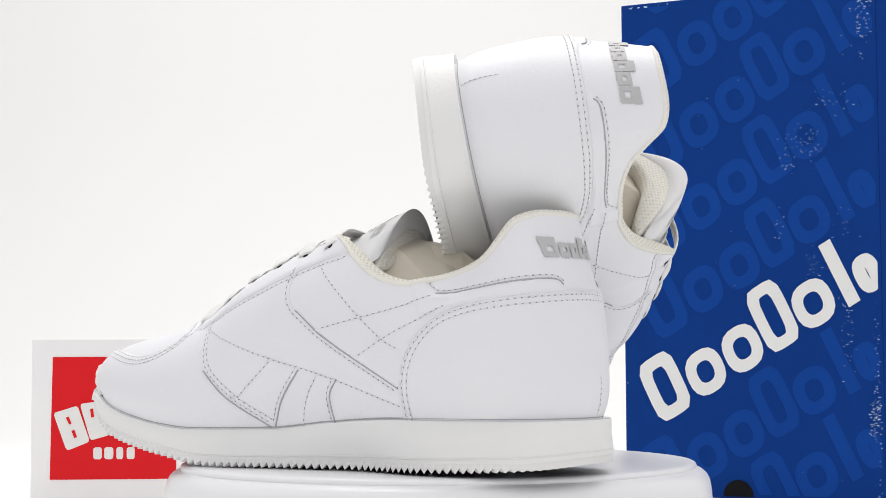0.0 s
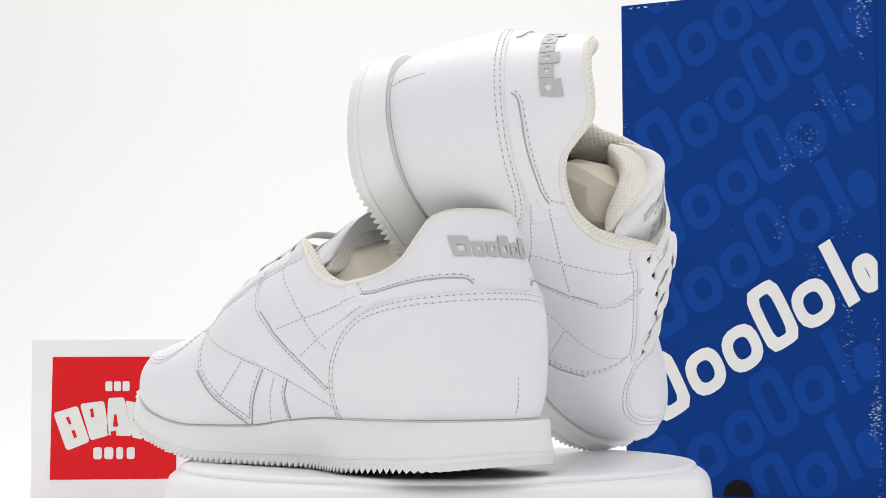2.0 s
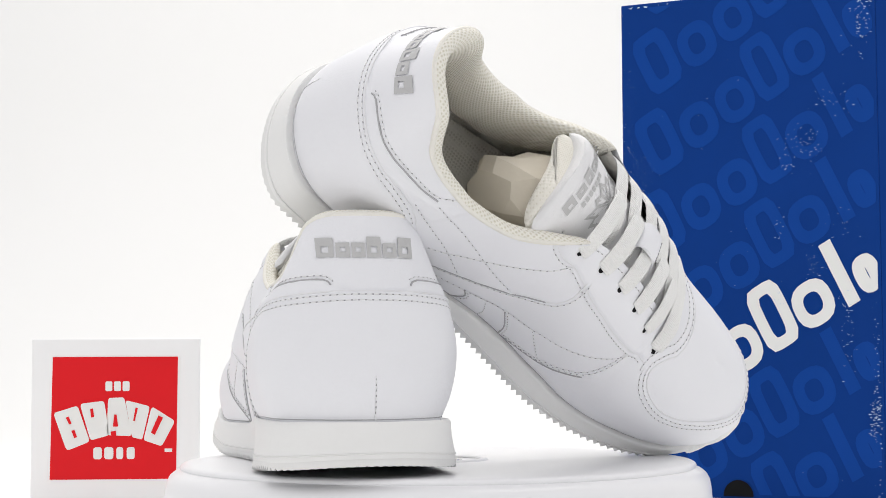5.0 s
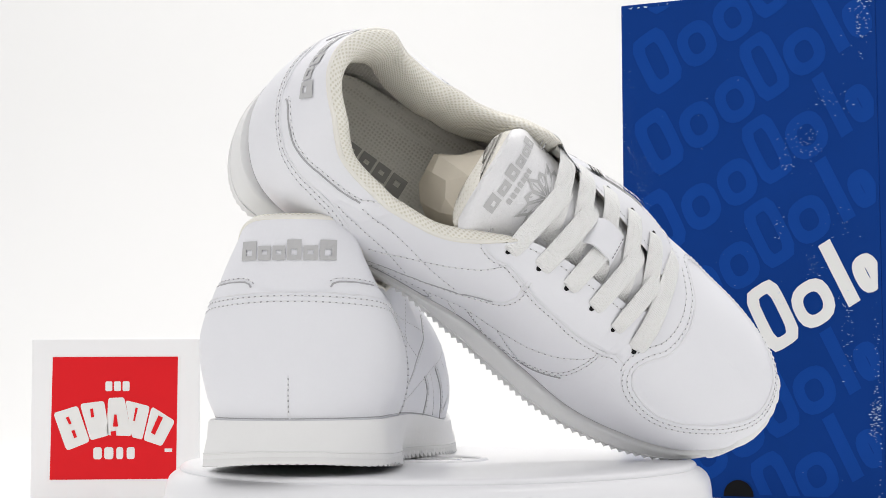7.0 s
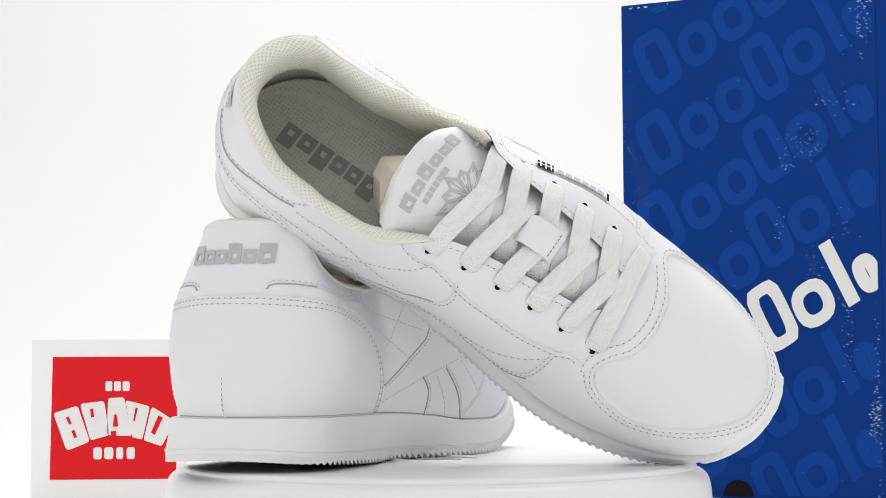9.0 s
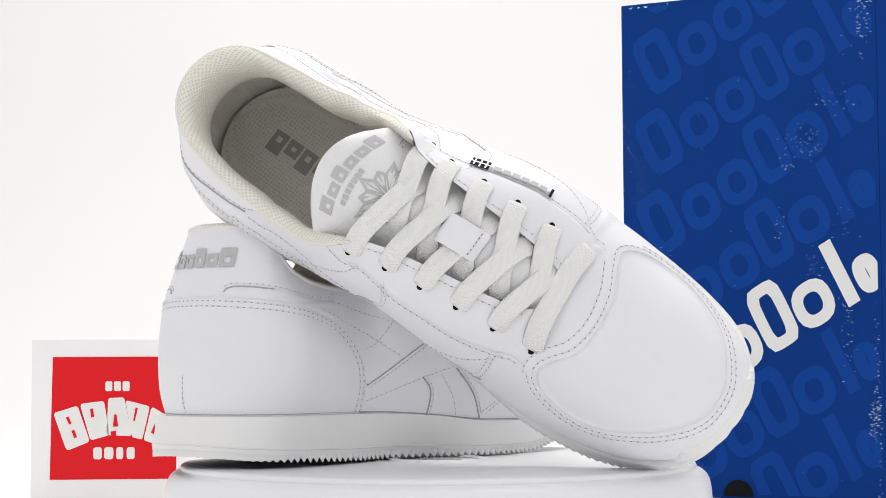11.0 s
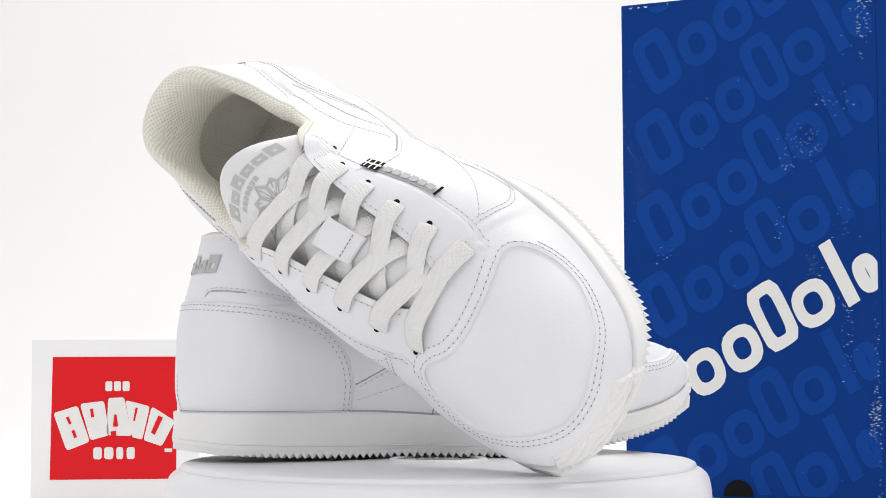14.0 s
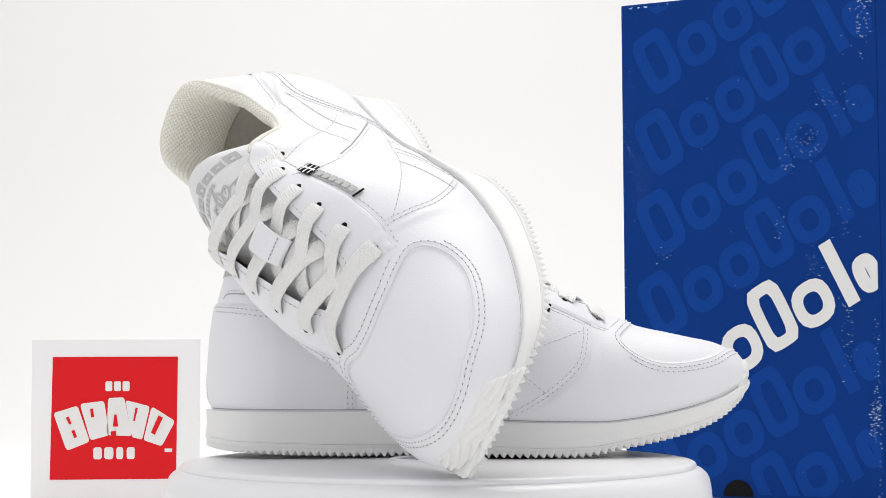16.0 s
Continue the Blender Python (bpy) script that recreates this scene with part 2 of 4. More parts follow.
S_UP2 = [(.1098, .0522), (.0924, .0618), (.0745, .0692), (.0600, .0750)]
S_DASH = [(.1380, .0966), (.1113, .0724), (.0960, .0606), (.0841, .0554)]
S_ST1 = [(.1594, .0519), (.1826, .0318)]
S_ST2 = [(.1448, .0466), (.1560, .0330), (.1626, .0195)]
S_ST3 = [(.1342, .0440), (.1420, .0320), (.1463, .0200)]
S_ST4 = [(.1220, .0422), (.1270, .0349), (.1262, .0215)]
S_EYE = [(.1215, .1030), (.1260, .1000), (.1400, .0965), (.1565, .0905), (.1870, .0785), (.2080, .0690), (.2180, .0655)]
# toe panel seen from above (x, y)
S_TOE = line_through([(.2245, .0175), (.2313, .0230), (.2491, .0238), (.2688, .0164), (.286, .0054), (.2970, -.0080), (.2975, -.0240), (.2890, -.0370), (.2760, -.0470),
                      (.2560, -.0545), (.2390, -.0565), (.2275, -.0545), (.2230, -.0490), (.2265, -.0420), (.2335, -.0290), (.2365, -.0130), (.2340, .0010), (.2275, .0100)], 120, closed=True)[:-1]
S_TOE[:, 0] = np.where(S_TOE[:, 0] > .262, .262 + (S_TOE[:, 0] - .262) * .87, S_TOE[:, 0])


# start and middle line of the insole's print
PRINT_X, PRINT_Y = .0335, -.0030


class Shoe:
    """Builds one shoe; mirror=-1 gives the left one, reach straightens its forefoot a little longer."""

    def __init__(self, mirror, label, reach=0.0):
        self.k, self.reach = mirror, reach
        self.root = new("sneaker")
        tagged(self.root, label, "shoe", "pair of white sneakers")
        self.upper()
        self.sole()
        self.dress()

    def put(self, name, verts, faces, mat, parent=None, label="", smooth=True, edge=None):
        v = np.array(verts, float) * [1, self.k, 1]
        # blunter toe and a shorter flare of the sole at the heel
        v[:, 0] -= np.maximum(0, v[:, 0] - .240) * .046
        v[:, 0] += np.maximum(0, v[:, 0] - .212) * self.reach
        v[:, 0] += np.maximum(0, .030 - v[:, 0]) * .09 * (1 - step(v[:, 2], .020, .032))
        f = [tuple(q)[::-1] for q in faces] if self.k < 0 else faces
        return part(name, mesh_of(name, v, f), mat, parent or self.root, label, smooth, edge)

    def upper(self):
        n, nv = 300, 72
        u = np.linspace(0, 1, n)
        base = outline(n, *X_BASE, grow=0.0, rh=0.036, rt=0.041)
        m = len(base)
        xb = base[:, 0]
        tan = np.roll(base, -1, 0) - np.roll(base, 1, 0)
        nor = np.stack([tan[:, 1], -tan[:, 0]], 1) * -1
        nor /= np.linalg.norm(nor, axis=1)[:, None] + 1e-12
        side = np.r_[np.ones(n), -np.ones(m - n)]
        side[0] = side[n - 1] = 0
        xt = TOP_X(xb)
        w = TOP_W(xt)
        heel = np.sqrt(np.clip(1 - (1 - np.clip((xt - .0195) / .020, 0, 1)) ** 2, 0, 1))
        yt = MID(xt) + side * w * heel * (1 + .16 * step(xt, .022, .055) * (1 - step(xt, .105, .135)))
        zt = COLLAR_Z(xt)
        # the outer lace row starts a little further back
        T = np.stack([xt - .0050 * (side < 0) * step(xt, .095, .122) * (1 - step(xt, .190, .214)), yt, zt], 1)
        B = np.stack([base[:, 0], base[:, 1], SOLE_TOP(xb) - .002], 1)
        N = np.stack([nor[:, 0], nor[:, 1], 0 * xb], 1)
        h = (T[:, 2] - B[:, 2])[:, None]
        toe = step(xt, .085, .205)[:, None]
        out = (B - T) * [1, 1, 0]
        reach = np.linalg.norm(out, axis=1)[:, None]
        out = out / (reach + 1e-9)
        heelness = (1 - step(xb, .02, .12))[:, None]
        back = np.clip(-nor[:, :1], 0, 1) * heelness
        C1 = B + N * (.010 + .004 * heelness - .011 * back) + np.array([0, 0, 1]) * h * (.42 + .18 * toe)
        C2 = T + out * (reach * .66 * toe + (.004 + .018 * heelness - .014 * back) * (1 - toe)) - np.array([0, 0, 1]) * h * ((.30 + .05 * heelness) * (1 - toe) + .02)
        # the soft inner side bulges out over the narrow waist
        full = (np.exp(-((xb - .160) / .040) ** 2) * (side > 0))[:, None]
        C1 = C1 + N * .007 * full
        C2 = C2 + N * .019 * full
        v = np.linspace(0, 1, nv)[None, :, None]
        G = (1 - v) ** 3 * B[:, None] + 3 * v * (1 - v) ** 2 * C1[:, None] + 3 * v * v * (1 - v) * C2[:, None] + v ** 3 * T[:, None]
        # leather panels stand proud of one another
        px, pz = G[..., 0], G[..., 2]
        lift = np.zeros(px.shape)

        def panel(poly, height, only=0, soft=.0009):
            d = inside(px, pz, poly)
            k = step(d, -soft * .4, soft) * height
            if only:
                k = k * (side[:, None] == only)
            np.maximum(lift, 0, out=lift)
            return k
        low = -.02
        lc = line_through(S_COUNTER, 60)
        lift += panel([*lc, (-.05, .0815), (-.05, low), (.0855, low)], .0011)
        tb = line_through(S_TAB, 50)
        lift += panel([*tb, (.012, .08), (.05, .075), (.075, .070), (.085, .086)], .0009)
        lb = line_through(S_B, 50)
        u2, u1 = line_through(S_UP2, 40), line_through(S_UP1, 40)
        lift += panel([*lb[lb[:, 1] < .0655], *lc[10:40], *u1[::-1]], .0008)
        lift -= panel([*u2, (.06, .077), *u1[::-1][5:], (.132, .064), (.1098, .0522)], .0005)
        s1, s2, s3, s4 = (line_through(q, 20) for q in (S_ST1, S_ST2, S_ST3, S_ST4))
        lift += panel([*s1[::-1], *s2], .0007)
        lift += panel([*s3[::-1], *s4], .0007)
        lcv = line_through(S_C, 50)
        lift += panel([*lcv, (.165, low), (.4, low), (.4, .12), (.211, .12)], .0010)
        ey = line_through(S_EYE, 50)
        lift += panel([*ey, (.225, .12), (.12, .16)], .0010) * (px < .2165)
        # toe panel, set lower than the cap round it
        d = inside(px, G[..., 1], S_TOE)
        lift -= .0012 * step(d, -.0003, .0008) * (pz > .040)
        nrm = np.cross(np.gradient(G, axis=0), np.gradient(G, axis=1))
        nrm /= np.linalg.norm(nrm, axis=2)[..., None] + 1e-12
        if (nrm[n // 2, 5] * [0, 1, 0]).sum() < 0:
            nrm = -nrm
        # small creases and puckers of soft leather
        rnd = np.array([[noise.noise(Vector((a * 38, b * 38, c * 38))) for a, b, c in row] for row in G[::4, ::4]])
        ii, jj = np.minimum(np.arange(m) / 4, rnd.shape[0] - 1.001), np.minimum(np.arange(nv) / 4, rnd.shape[1] - 1.001)
        i0, j0 = ii.astype(int), jj.astype(int)
        fi, fj = (ii - i0)[:, None], (jj - j0)[None, :]
        rn = (rnd[i0][:, j0] * (1 - fi) * (1 - fj) + rnd[i0 + 1][:, j0] * fi * (1 - fj) + rnd[i0][:, j0 + 1] * (1 - fi) * fj + rnd[i0 + 1][:, j0 + 1] * fi * fj)
        ease = np.minimum(1, np.linspace(0, 1, nv) * 8)[None, :]
        for i in range(1, n):
            if xt[i] > .2165:
                lift[i, -1] = lift[m - i, -1] = min(lift[i, -1], lift[m - i, -1])
                nrm[i, -1] = nrm[m - i, -1] = np.array([.2, 0, 1])
        smooth_G = G + nrm * (rn * .0008)[..., None]
        self.G = smooth_G + nrm * (lift * ease)[..., None]
        for i in range(1, n):
            if xt[i] > .2165:
                self.G[i, -1] = self.G[m - i, -1] = (self.G[i, -1] + self.G[m - i, -1]) / 2
        self.T = self.G[:, -1]
        self.nT, self.n = nrm[:, -1], n
        V = self.G.reshape(-1, 3)
        faces = grid_faces(m, nv, wrap_u=True, flip=True)
        self.skin = BVHTree.FromPolygons([tuple(map(float, p)) for p in V], faces)
        self.tree = BVHTree.FromPolygons([tuple(map(float, p)) for p in smooth_G.reshape(-1, 3)], faces)
        self.body = self.put("upper", V, faces, M_LEATHER)
        bm = bmesh.new()
        bm.from_mesh(self.body.data)
        bmesh.ops.remove_doubles(bm, verts=bm.verts[:], dist=2e-5)
        ridge = [q for q in bm.verts if q.co.x > .222 and abs(q.co.y * self.k - float(MID(q.co.x))) < .009 and q.co.z > .045]
        for _ in range(12):
            bmesh.ops.smooth_vert(bm, verts=ridge, factor=.5, use_axis_x=True, use_axis_y=True, use_axis_z=True)
        bm.to_mesh(self.body.data)
        bm.free()
        self.body.data.polygons.foreach_set("use_smooth", [True] * len(self.body.data.polygons))
        self.rim = xt < .127

    def on_side(self, x, z, side, off=0.0):
        """The point of the upper at (x, z) on the inner (1) or outer (-1) side, and its normal."""
        hit = self.tree.ray_cast(Vector((x, side * .2, z)), Vector((0, -side, 0)))
        if hit[0] is None:
            hit = self.tree.find_nearest(Vector((x, side * .04, z)))
        nn = hit[1] if hit[1].y * side > 0 else -hit[1]
        return np.array(hit[0]) + np.array(nn) * off, np.array(nn)

    def near(self, p, off=0.0):
        hit = self.tree.find_nearest(Vector([float(q) for q in p]))
        nn = hit[1]
        c = Vector((float(p[0]), float(MID(p[0])), .03))
        if nn.dot(hit[0] - c) < 0:
            nn = -nn
        return np.array(hit[0]) + np.array(nn) * off, np.array(nn)

    def sole(self):
        n = 360
        rows = []
        for grow, z0, x0, x1, k in ((-.004, 0, .007, .2970, .92), (.0020, 0, .0050, .3010, .985), (.0030, 0, .0045, .3020, .99), (.0040, 0, .0042, .3025, .93),
                                    (.0045, 0, .0040, .3025, .6), (.0056, 0, .0034, .3020, .3), (.0062, 0, .0034, .3005, .12), (.0062, 0, .0036, .2995, .07)):
            o = even_outline(n, x0, x1, grow, .032, .040, waist=.013 * (1 - min(1, k)))
            z = SOLE_LOW(o[:, 0]) + (SOLE_TOP(o[:, 0]) - SOLE_LOW(o[:, 0])) * k + .0022 * (1 - min(1, k))
            rows.append(np.c_[o, z])
        P = np.stack(rows, 1)
        m = P.shape[1]
        faces = grid_faces(n, m, wrap_u=True)
        v = P.reshape(-1, 3)
        faces.append(tuple(i * m for i in range(n))[::-1])
        self.sole_tree = BVHTree.FromPolygons([tuple(map(float, q)) for q in v], faces)
        self.put("midsole", v, faces, M_SOLE, edge=60)
        o = even_outline(n, .0034, .3012, .0060, .032, .040, waist=.013 * .8)
        line = np.c_[o, SOLE_LOW(o[:, 0]) + (SOLE_TOP(o[:, 0]) - SOLE_LOW(o[:, 0])) * .20 + .0022 * .8]
        self.put("sole_line", *tube(line, .00045, 6, closed=True), M_TREAD)
        # outsole with a saw-toothed rim and ridges right across
        n = 2 * 176
        o = even_outline(n, .0038, .2995, .0062, .032, .040, waist=.012)
        tooth = .0003 + .0021 * step(o[:, 0], .012, .045)
        z = SOLE_LOW(o[:, 0]) + np.where(np.arange(n) % 2, 0.0, 1.0) * tooth
        top = SOLE_LOW(o[:, 0]) + (SOLE_TOP(o[:, 0]) - SOLE_LOW(o[:, 0])) * .09 + .0022
        o2 = even_outline(n, .0072, .2962, .0026, .032, .040, waist=.012)
        tip = even_outline(n, .0034, .3004, .0070, .032, .040, waist=.012)
        peak = (np.arange(n) % 2 == 1)[:, None]
        low = o + np.where(peak, tip - o, 0) * step(o[:, :1], .02, .06)
        inner = np.c_[o2, SOLE_LOW(o2[:, 0]) + np.where(np.arange(n) % 2, .0005, .0024)]
        P = np.stack([np.c_[o * .6 + low * .4, top], np.c_[low, z], inner], 1)
        self.put("outsole", P.reshape(-1, 3), grid_faces(n, 3, wrap_u=True), M_TREAD, smooth=False, label="saw-toothed white rubber outsole")
        # ridged plate inside the rim, its black standing for shade under the sole
        plate = inner + np.array([0, 0, .0004])
        faces = [(i, i + 1, (n - i - 1) % n, (n - i) % n) for i in range(1, n // 2 - 1)]
        self.put("tread_plate", plate, faces, M_PLATE, smooth=False, label="ridged tread plate, blackened for the shade under the sole")

    # ---- small parts ----
    def settle(self, p, nn, crest=True):
        """Lays a curve on the panels: p lies on the smooth form, nn are its normals."""
        h = []
        for q, d in zip(p, nn):
            hit = self.skin.ray_cast(Vector([float(a) for a in q + d * .004]), Vector([float(-a) for a in d]), .008)
            h.append(.004 - hit[3] if hit[0] is not None else 0.0)
        h = np.array(h)
        k = np.stack([np.roll(h, r) for r in (-2, -1, 0, 1, 2)])
        k[:, :2], k[:, -2:] = h[:2], h[-2:]
        return p + nn * (k.max(0) if crest else np.convolve(np.r_[[h[0]] * 3, h, [h[-1]] * 3], np.ones(7) / 7, "valid"))[:, None]

    def seam_side(self, pts, side, off=0.0, n=None):
        q = np.array(pts, float)
        length = np.linalg.norm(np.diff(q, axis=0), axis=1).sum()
        q = line_through(q, n or max(6, int(length / .0016)))
        got = [self.on_side(x, z, side, off) for x, z in q]
        return np.array([g[0] for g in got]), np.array([g[1] for g in got])

    def seam_top(self, pts, off=0.0):
        q = np.array(pts, float)
        q = line_through(q, max(6, int(np.linalg.norm(np.diff(q, axis=0), axis=1).sum() / .0016))) if len(q) < 40 else q
        p, nn = [], []
        for x, y in q:
            hit = self.tree.ray_cast(Vector((x, y, .2)), Vector((0, 0, -1)))
            if hit[0] is None:
                hit = self.tree.find_nearest(Vector((x, y, .05)))
            d = hit[1] if hit[1].z > 0 else -hit[1]
            p.append(np.array(hit[0]) + np.array(d) * off)
            nn.append(np.array(d))
        return np.array(p), np.array(nn)

    def stitch(self, curve, pitch=.0031, shift=0.0):
        """Thread stitches along a curve, and the needle holes between them."""
        p, nn = curve
        if shift:
            t = np.gradient(p, axis=0)
            sd = np.cross(t, nn)
            p = p + sd / (np.linalg.norm(sd, axis=1)[:, None] + 1e-12) * shift
            p = np.array([self.near(q)[0] for q in p])
        p = self.settle(p, nn)
        s = np.r_[0, np.cumsum(np.linalg.norm(np.diff(p, axis=0), axis=1))]
        for a in np.arange(0, s[-1] - pitch, pitch):
            q = np.stack([np.interp([a + .0003, a + pitch * .5, a + pitch - .0009], s, p[:, i]) for i in range(3)], 1)
            u = np.stack([np.interp([a, a + pitch * .5, a + pitch], s, nn[:, i]) for i in range(3)], 1)
            q = q + u * np.array([[.00002], [.00026 if self.bold else .00012], [.00002]])
            self.threads.append(tube(q, np.array([.00024, .00034, .00024]) * (1 if self.bold else .7), 5, u))
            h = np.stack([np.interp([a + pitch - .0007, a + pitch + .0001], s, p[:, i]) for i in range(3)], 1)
            self.holes.append(tube(h + u[2] * .00010, .00025 if self.bold else .00016, 5, u[1:], .6))

    def cut_edge(self, curve, r=.0004):
        p, nn = curve
        (self.edges if r > .00045 else self.soft_edges).append(tube(self.settle(p, nn, False), r, 5, nn))

    def seams(self):
        self.bold = True
        self.threads, self.holes, self.edges, self.soft_edges = [], [], [], []
        # the counter's seam runs in one line from side to side round the heel
        cx, cz = np.array(S_COUNTER)[::-1].T
        front = line_through(S_COUNTER[:8], 60)
        front = front[front[:, 0] > .050]
        a = self.seam_side(front, 1, n=len(front))
        z = self.seam_side(front, -1, n=len(front))
        ring = []
        for ang in np.linspace(1, -1, 80) * radians(86):
            d, h = Vector((-math.cos(ang), math.sin(ang), 0)), .0795
            for _ in range(4):
                hit = self.tree.ray_cast(Vector((.052, 0, h)) + d * .2, -d)
                h = float(np.interp(hit[0].x, cx, cz))
            ring.append((np.array(hit[0]), np.array(hit[1] if hit[1].dot(d) > 0 else -hit[1])))
        p = np.vstack([a[0][:-1], [q[0] for q in ring if q[0][0] < .0495], z[0][::-1][1:]])
        nn = np.vstack([a[1][:-1], [q[1] for q in ring if q[0][0] < .0495], z[1][::-1][1:]])
        self.cut_edge((p, nn), .00035)
        self.stitch((p, nn), shift=.0016)
        self.stitch((p, nn), shift=.0042)
        for sd in (1, -1):
            # outer side: finer stitches, fewer edges, imitating light that washes them out
            self.bold = sd > 0
            t = self.seam_side(S_TAB, sd)
            self.stitch(t, shift=-.0018 * sd)
            self.cut_edge(self.seam_side(S_TAB[2:] if sd > 0 else S_TAB[5:], sd), .0005)
            self.stitch(self.seam_side(S_A, sd))
            b = self.seam_side(S_B, sd)
            if sd > 0:
                self.cut_edge(b, .0004)
            self.cut_edge(self.seam_side(S_B[3:], sd), .00048)
            self.stitch(b, shift=.0020 * sd)
            c = self.seam_side(S_C, sd)
            self.stitch(c, shift=-.0018 * sd)
            self.stitch(c, shift=-.0040 * sd)
            if sd > 0:
                self.cut_edge(self.seam_side(S_C[2:], sd), .00046)
            for q in (S_UP1, S_UP2, S_DASH, S_ST1, S_ST3):
                self.stitch(self.seam_side(q, sd))
            for q in (S_ST2, S_ST4):
                c = self.seam_side(q, sd)
                self.cut_edge(c, .00046)
                self.stitch(c, shift=.0016 * sd)
            c = self.seam_side(S_EYE, sd)
            self.cut_edge(c, .00028)
            self.stitch(c, shift=-.0022 * sd)
            # row round the lacing slot
            i = np.arange(5, self.n - 5) if sd > 0 else np.arange(self.n + 4, len(self.G) - 4)
            i = i[(self.T[i, 0] > .132) & (self.T[i, 0] < .2125)]
            e = self.G[i, -4]
            self.stitch((e, np.array([self.near(q)[1] for q in e])))
        self.bold = True
        c = self.seam_top(np.vstack([S_TOE, S_TOE[:2]]))
        self.cut_edge(c, .0004)
        self.stitch(c, shift=-.0022)
        k = len(c[0])
        q = (c[0][:int(k * .70)], c[1][:int(k * .70)])
        self.stitch(q, shift=-.0046)
        q = (c[0][int(k * .74):], c[1][int(k * .74):])
        self.stitch(q, shift=-.0062)
        # dark joint where the leather meets the rubber
        joint = []
        for col in self.G:
            z = SOLE_TOP(col[:30, 0]) + .0007
            j = int(np.argmax(col[:30, 2] > z))
            if j and col[j, 0] < .285:
                e0, e1 = col[j - 1, 2] - z[j - 1], col[j, 2] - z[j]
                joint.append(self.near(col[j - 1] + (col[j] - col[j - 1]) * (-e0 / (e1 - e0 + 1e-9)), .0001))
        joint = (np.array([q[0] for q in joint]), np.array([q[1] for q in joint]))
        half = int(np.argmax(np.linalg.norm(np.diff(joint[0], axis=0), axis=1))) + 1
        for sl in (slice(0, half), slice(half, None)):
            if len(joint[0][sl]) > 3:
                self.put("sole_joint", *tube(joint[0][sl], .00030, 5, joint[1][sl]), M_EDGE, self.body, label="dark joint line above the sole")
        # short back seam of the heel
        hs = []
        for z in np.linspace(.0265, .0445, 14):
            hit = self.tree.ray_cast(Vector((-.1, 0.0, z)), Vector((1, 0, 0)))
            hs.append((np.array(hit[0]), np.array([-1.0, 0, 0])))
        hs = (np.array([q[0] for q in hs]), np.array([q[1] for q in hs]))
        self.cut_edge(hs, .00026)
        self.stitch(hs, .0024)
        tagged(self.put("stitching", *gather(self.threads), M_THREAD, self.body), "white stitched thread", kind="stuff")
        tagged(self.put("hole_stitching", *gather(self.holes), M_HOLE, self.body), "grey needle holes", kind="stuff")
        for e in self.soft_edges:
            self.put("panel_rim", *e, M_SOFT, self.body)
        # grey covers the cut leather and, painted in, the shadow of the gap
        for e in self.edges:
            self.put("panel_edge", *e, M_EDGE, self.body, label="grey cut leather edge with painted gap shadow")

    def inside_parts(self):
        n, m = self.n, len(self.G)
        G = self.G[:, ::3]
        nv = G.shape[1]
        nrm = np.cross(np.gradient(G, axis=0), np.gradient(G, axis=1))
        nrm /= np.linalg.norm(nrm, axis=2)[..., None] + 1e-12
        if nrm[n // 2, 5, 1] < 0:
            nrm = -nrm
        nrm = np.apply_along_axis(lambda c: np.convolve(np.r_[c[-3:], c, c[:3]], np.ones(7) / 7, "valid"), 0, nrm)
        v = np.linspace(0, 1, nv)
        back = 1 - step(G[:, -1, 0], .10, .14)
        off = .0022 + (.0012 + .0030 * back[:, None]) * np.sin(np.pi * np.clip((v - .35) / .65, 0, 1))[None, :] ** .7
        L = G - nrm * off[..., None]
        self.put("lining", L.reshape(-1, 3), grid_faces(m, nv, wrap_u=True), M_LINING, label="cream padded mesh lining")
        # rolled collar edge from one lace end round the heel to the other
        k = int(np.sum(self.T[:n, 0] < .1365))
        idx = [*range(m - k + 1, m), *range(0, k)]
        path = np.array([self.T[i] for i in idx])
        inn = np.array([MID(p[0]) for p in path])
        ctr = np.stack([np.full(len(path), .075), inn, path[:, 2]], 1)
        way = ctr - path
        way /= np.linalg.norm(way, axis=1)[:, None]
        path = np.stack([np.convolve(np.r_[[path[0, i]] * 3, path[:, i], [path[-1, i]] * 3], np.ones(7) / 7, "valid") for i in range(3)], 1)
        ends = np.minimum(np.arange(len(path)), np.arange(len(path))[::-1])
        r = np.sqrt(np.minimum(1, ends / 12 + .12))
        sides = 48
        roll = line_through([(.0004, -.0014), (.0006, .0010), (.0026, .0026), (.0058, .0018), (.0080, -.0022), (.0086, -.0075), (.0081, -.0160), (.0064, -.0255), (.0030, -.0345),
                             (.0010, -.0240), (.0010, -.0160), (.0012, -.0110), (.0014, -.0060)], sides + 1, closed=True)[:sides]
        rim_path = path + way * .0009 + np.array([0, 0, .0004])
        self.put("collar_rim", *tube(rim_path, .0013 * r, 10, way + np.array([0, 0, .001])), M_RIM, label="cream bound collar rim")
        pv = [p + w * a * f + np.array([0, 0, c * f]) for p, w, f in zip(path, way, r) for a, c in roll]
        pf = [(i * sides + j, (i + 1) * sides + j, (i + 1) * sides + (j + 1) % sides, i * sides + (j + 1) % sides) for i in range(len(path) - 1) for j in range(sides)]
        pf += [tuple(range(sides)), tuple(range((len(path) - 1) * sides, len(path) * sides))[::-1]]
        pad = self.put("collar_pad", pv, pf, M_PAD, label="cream padded knit-mesh collar")
        # lay the knit's rows along the roll
        s = np.r_[0, np.cumsum(np.linalg.norm(np.diff(path, axis=0), axis=1))]
        uv = pad.data.uv_layers.new(name="knit")
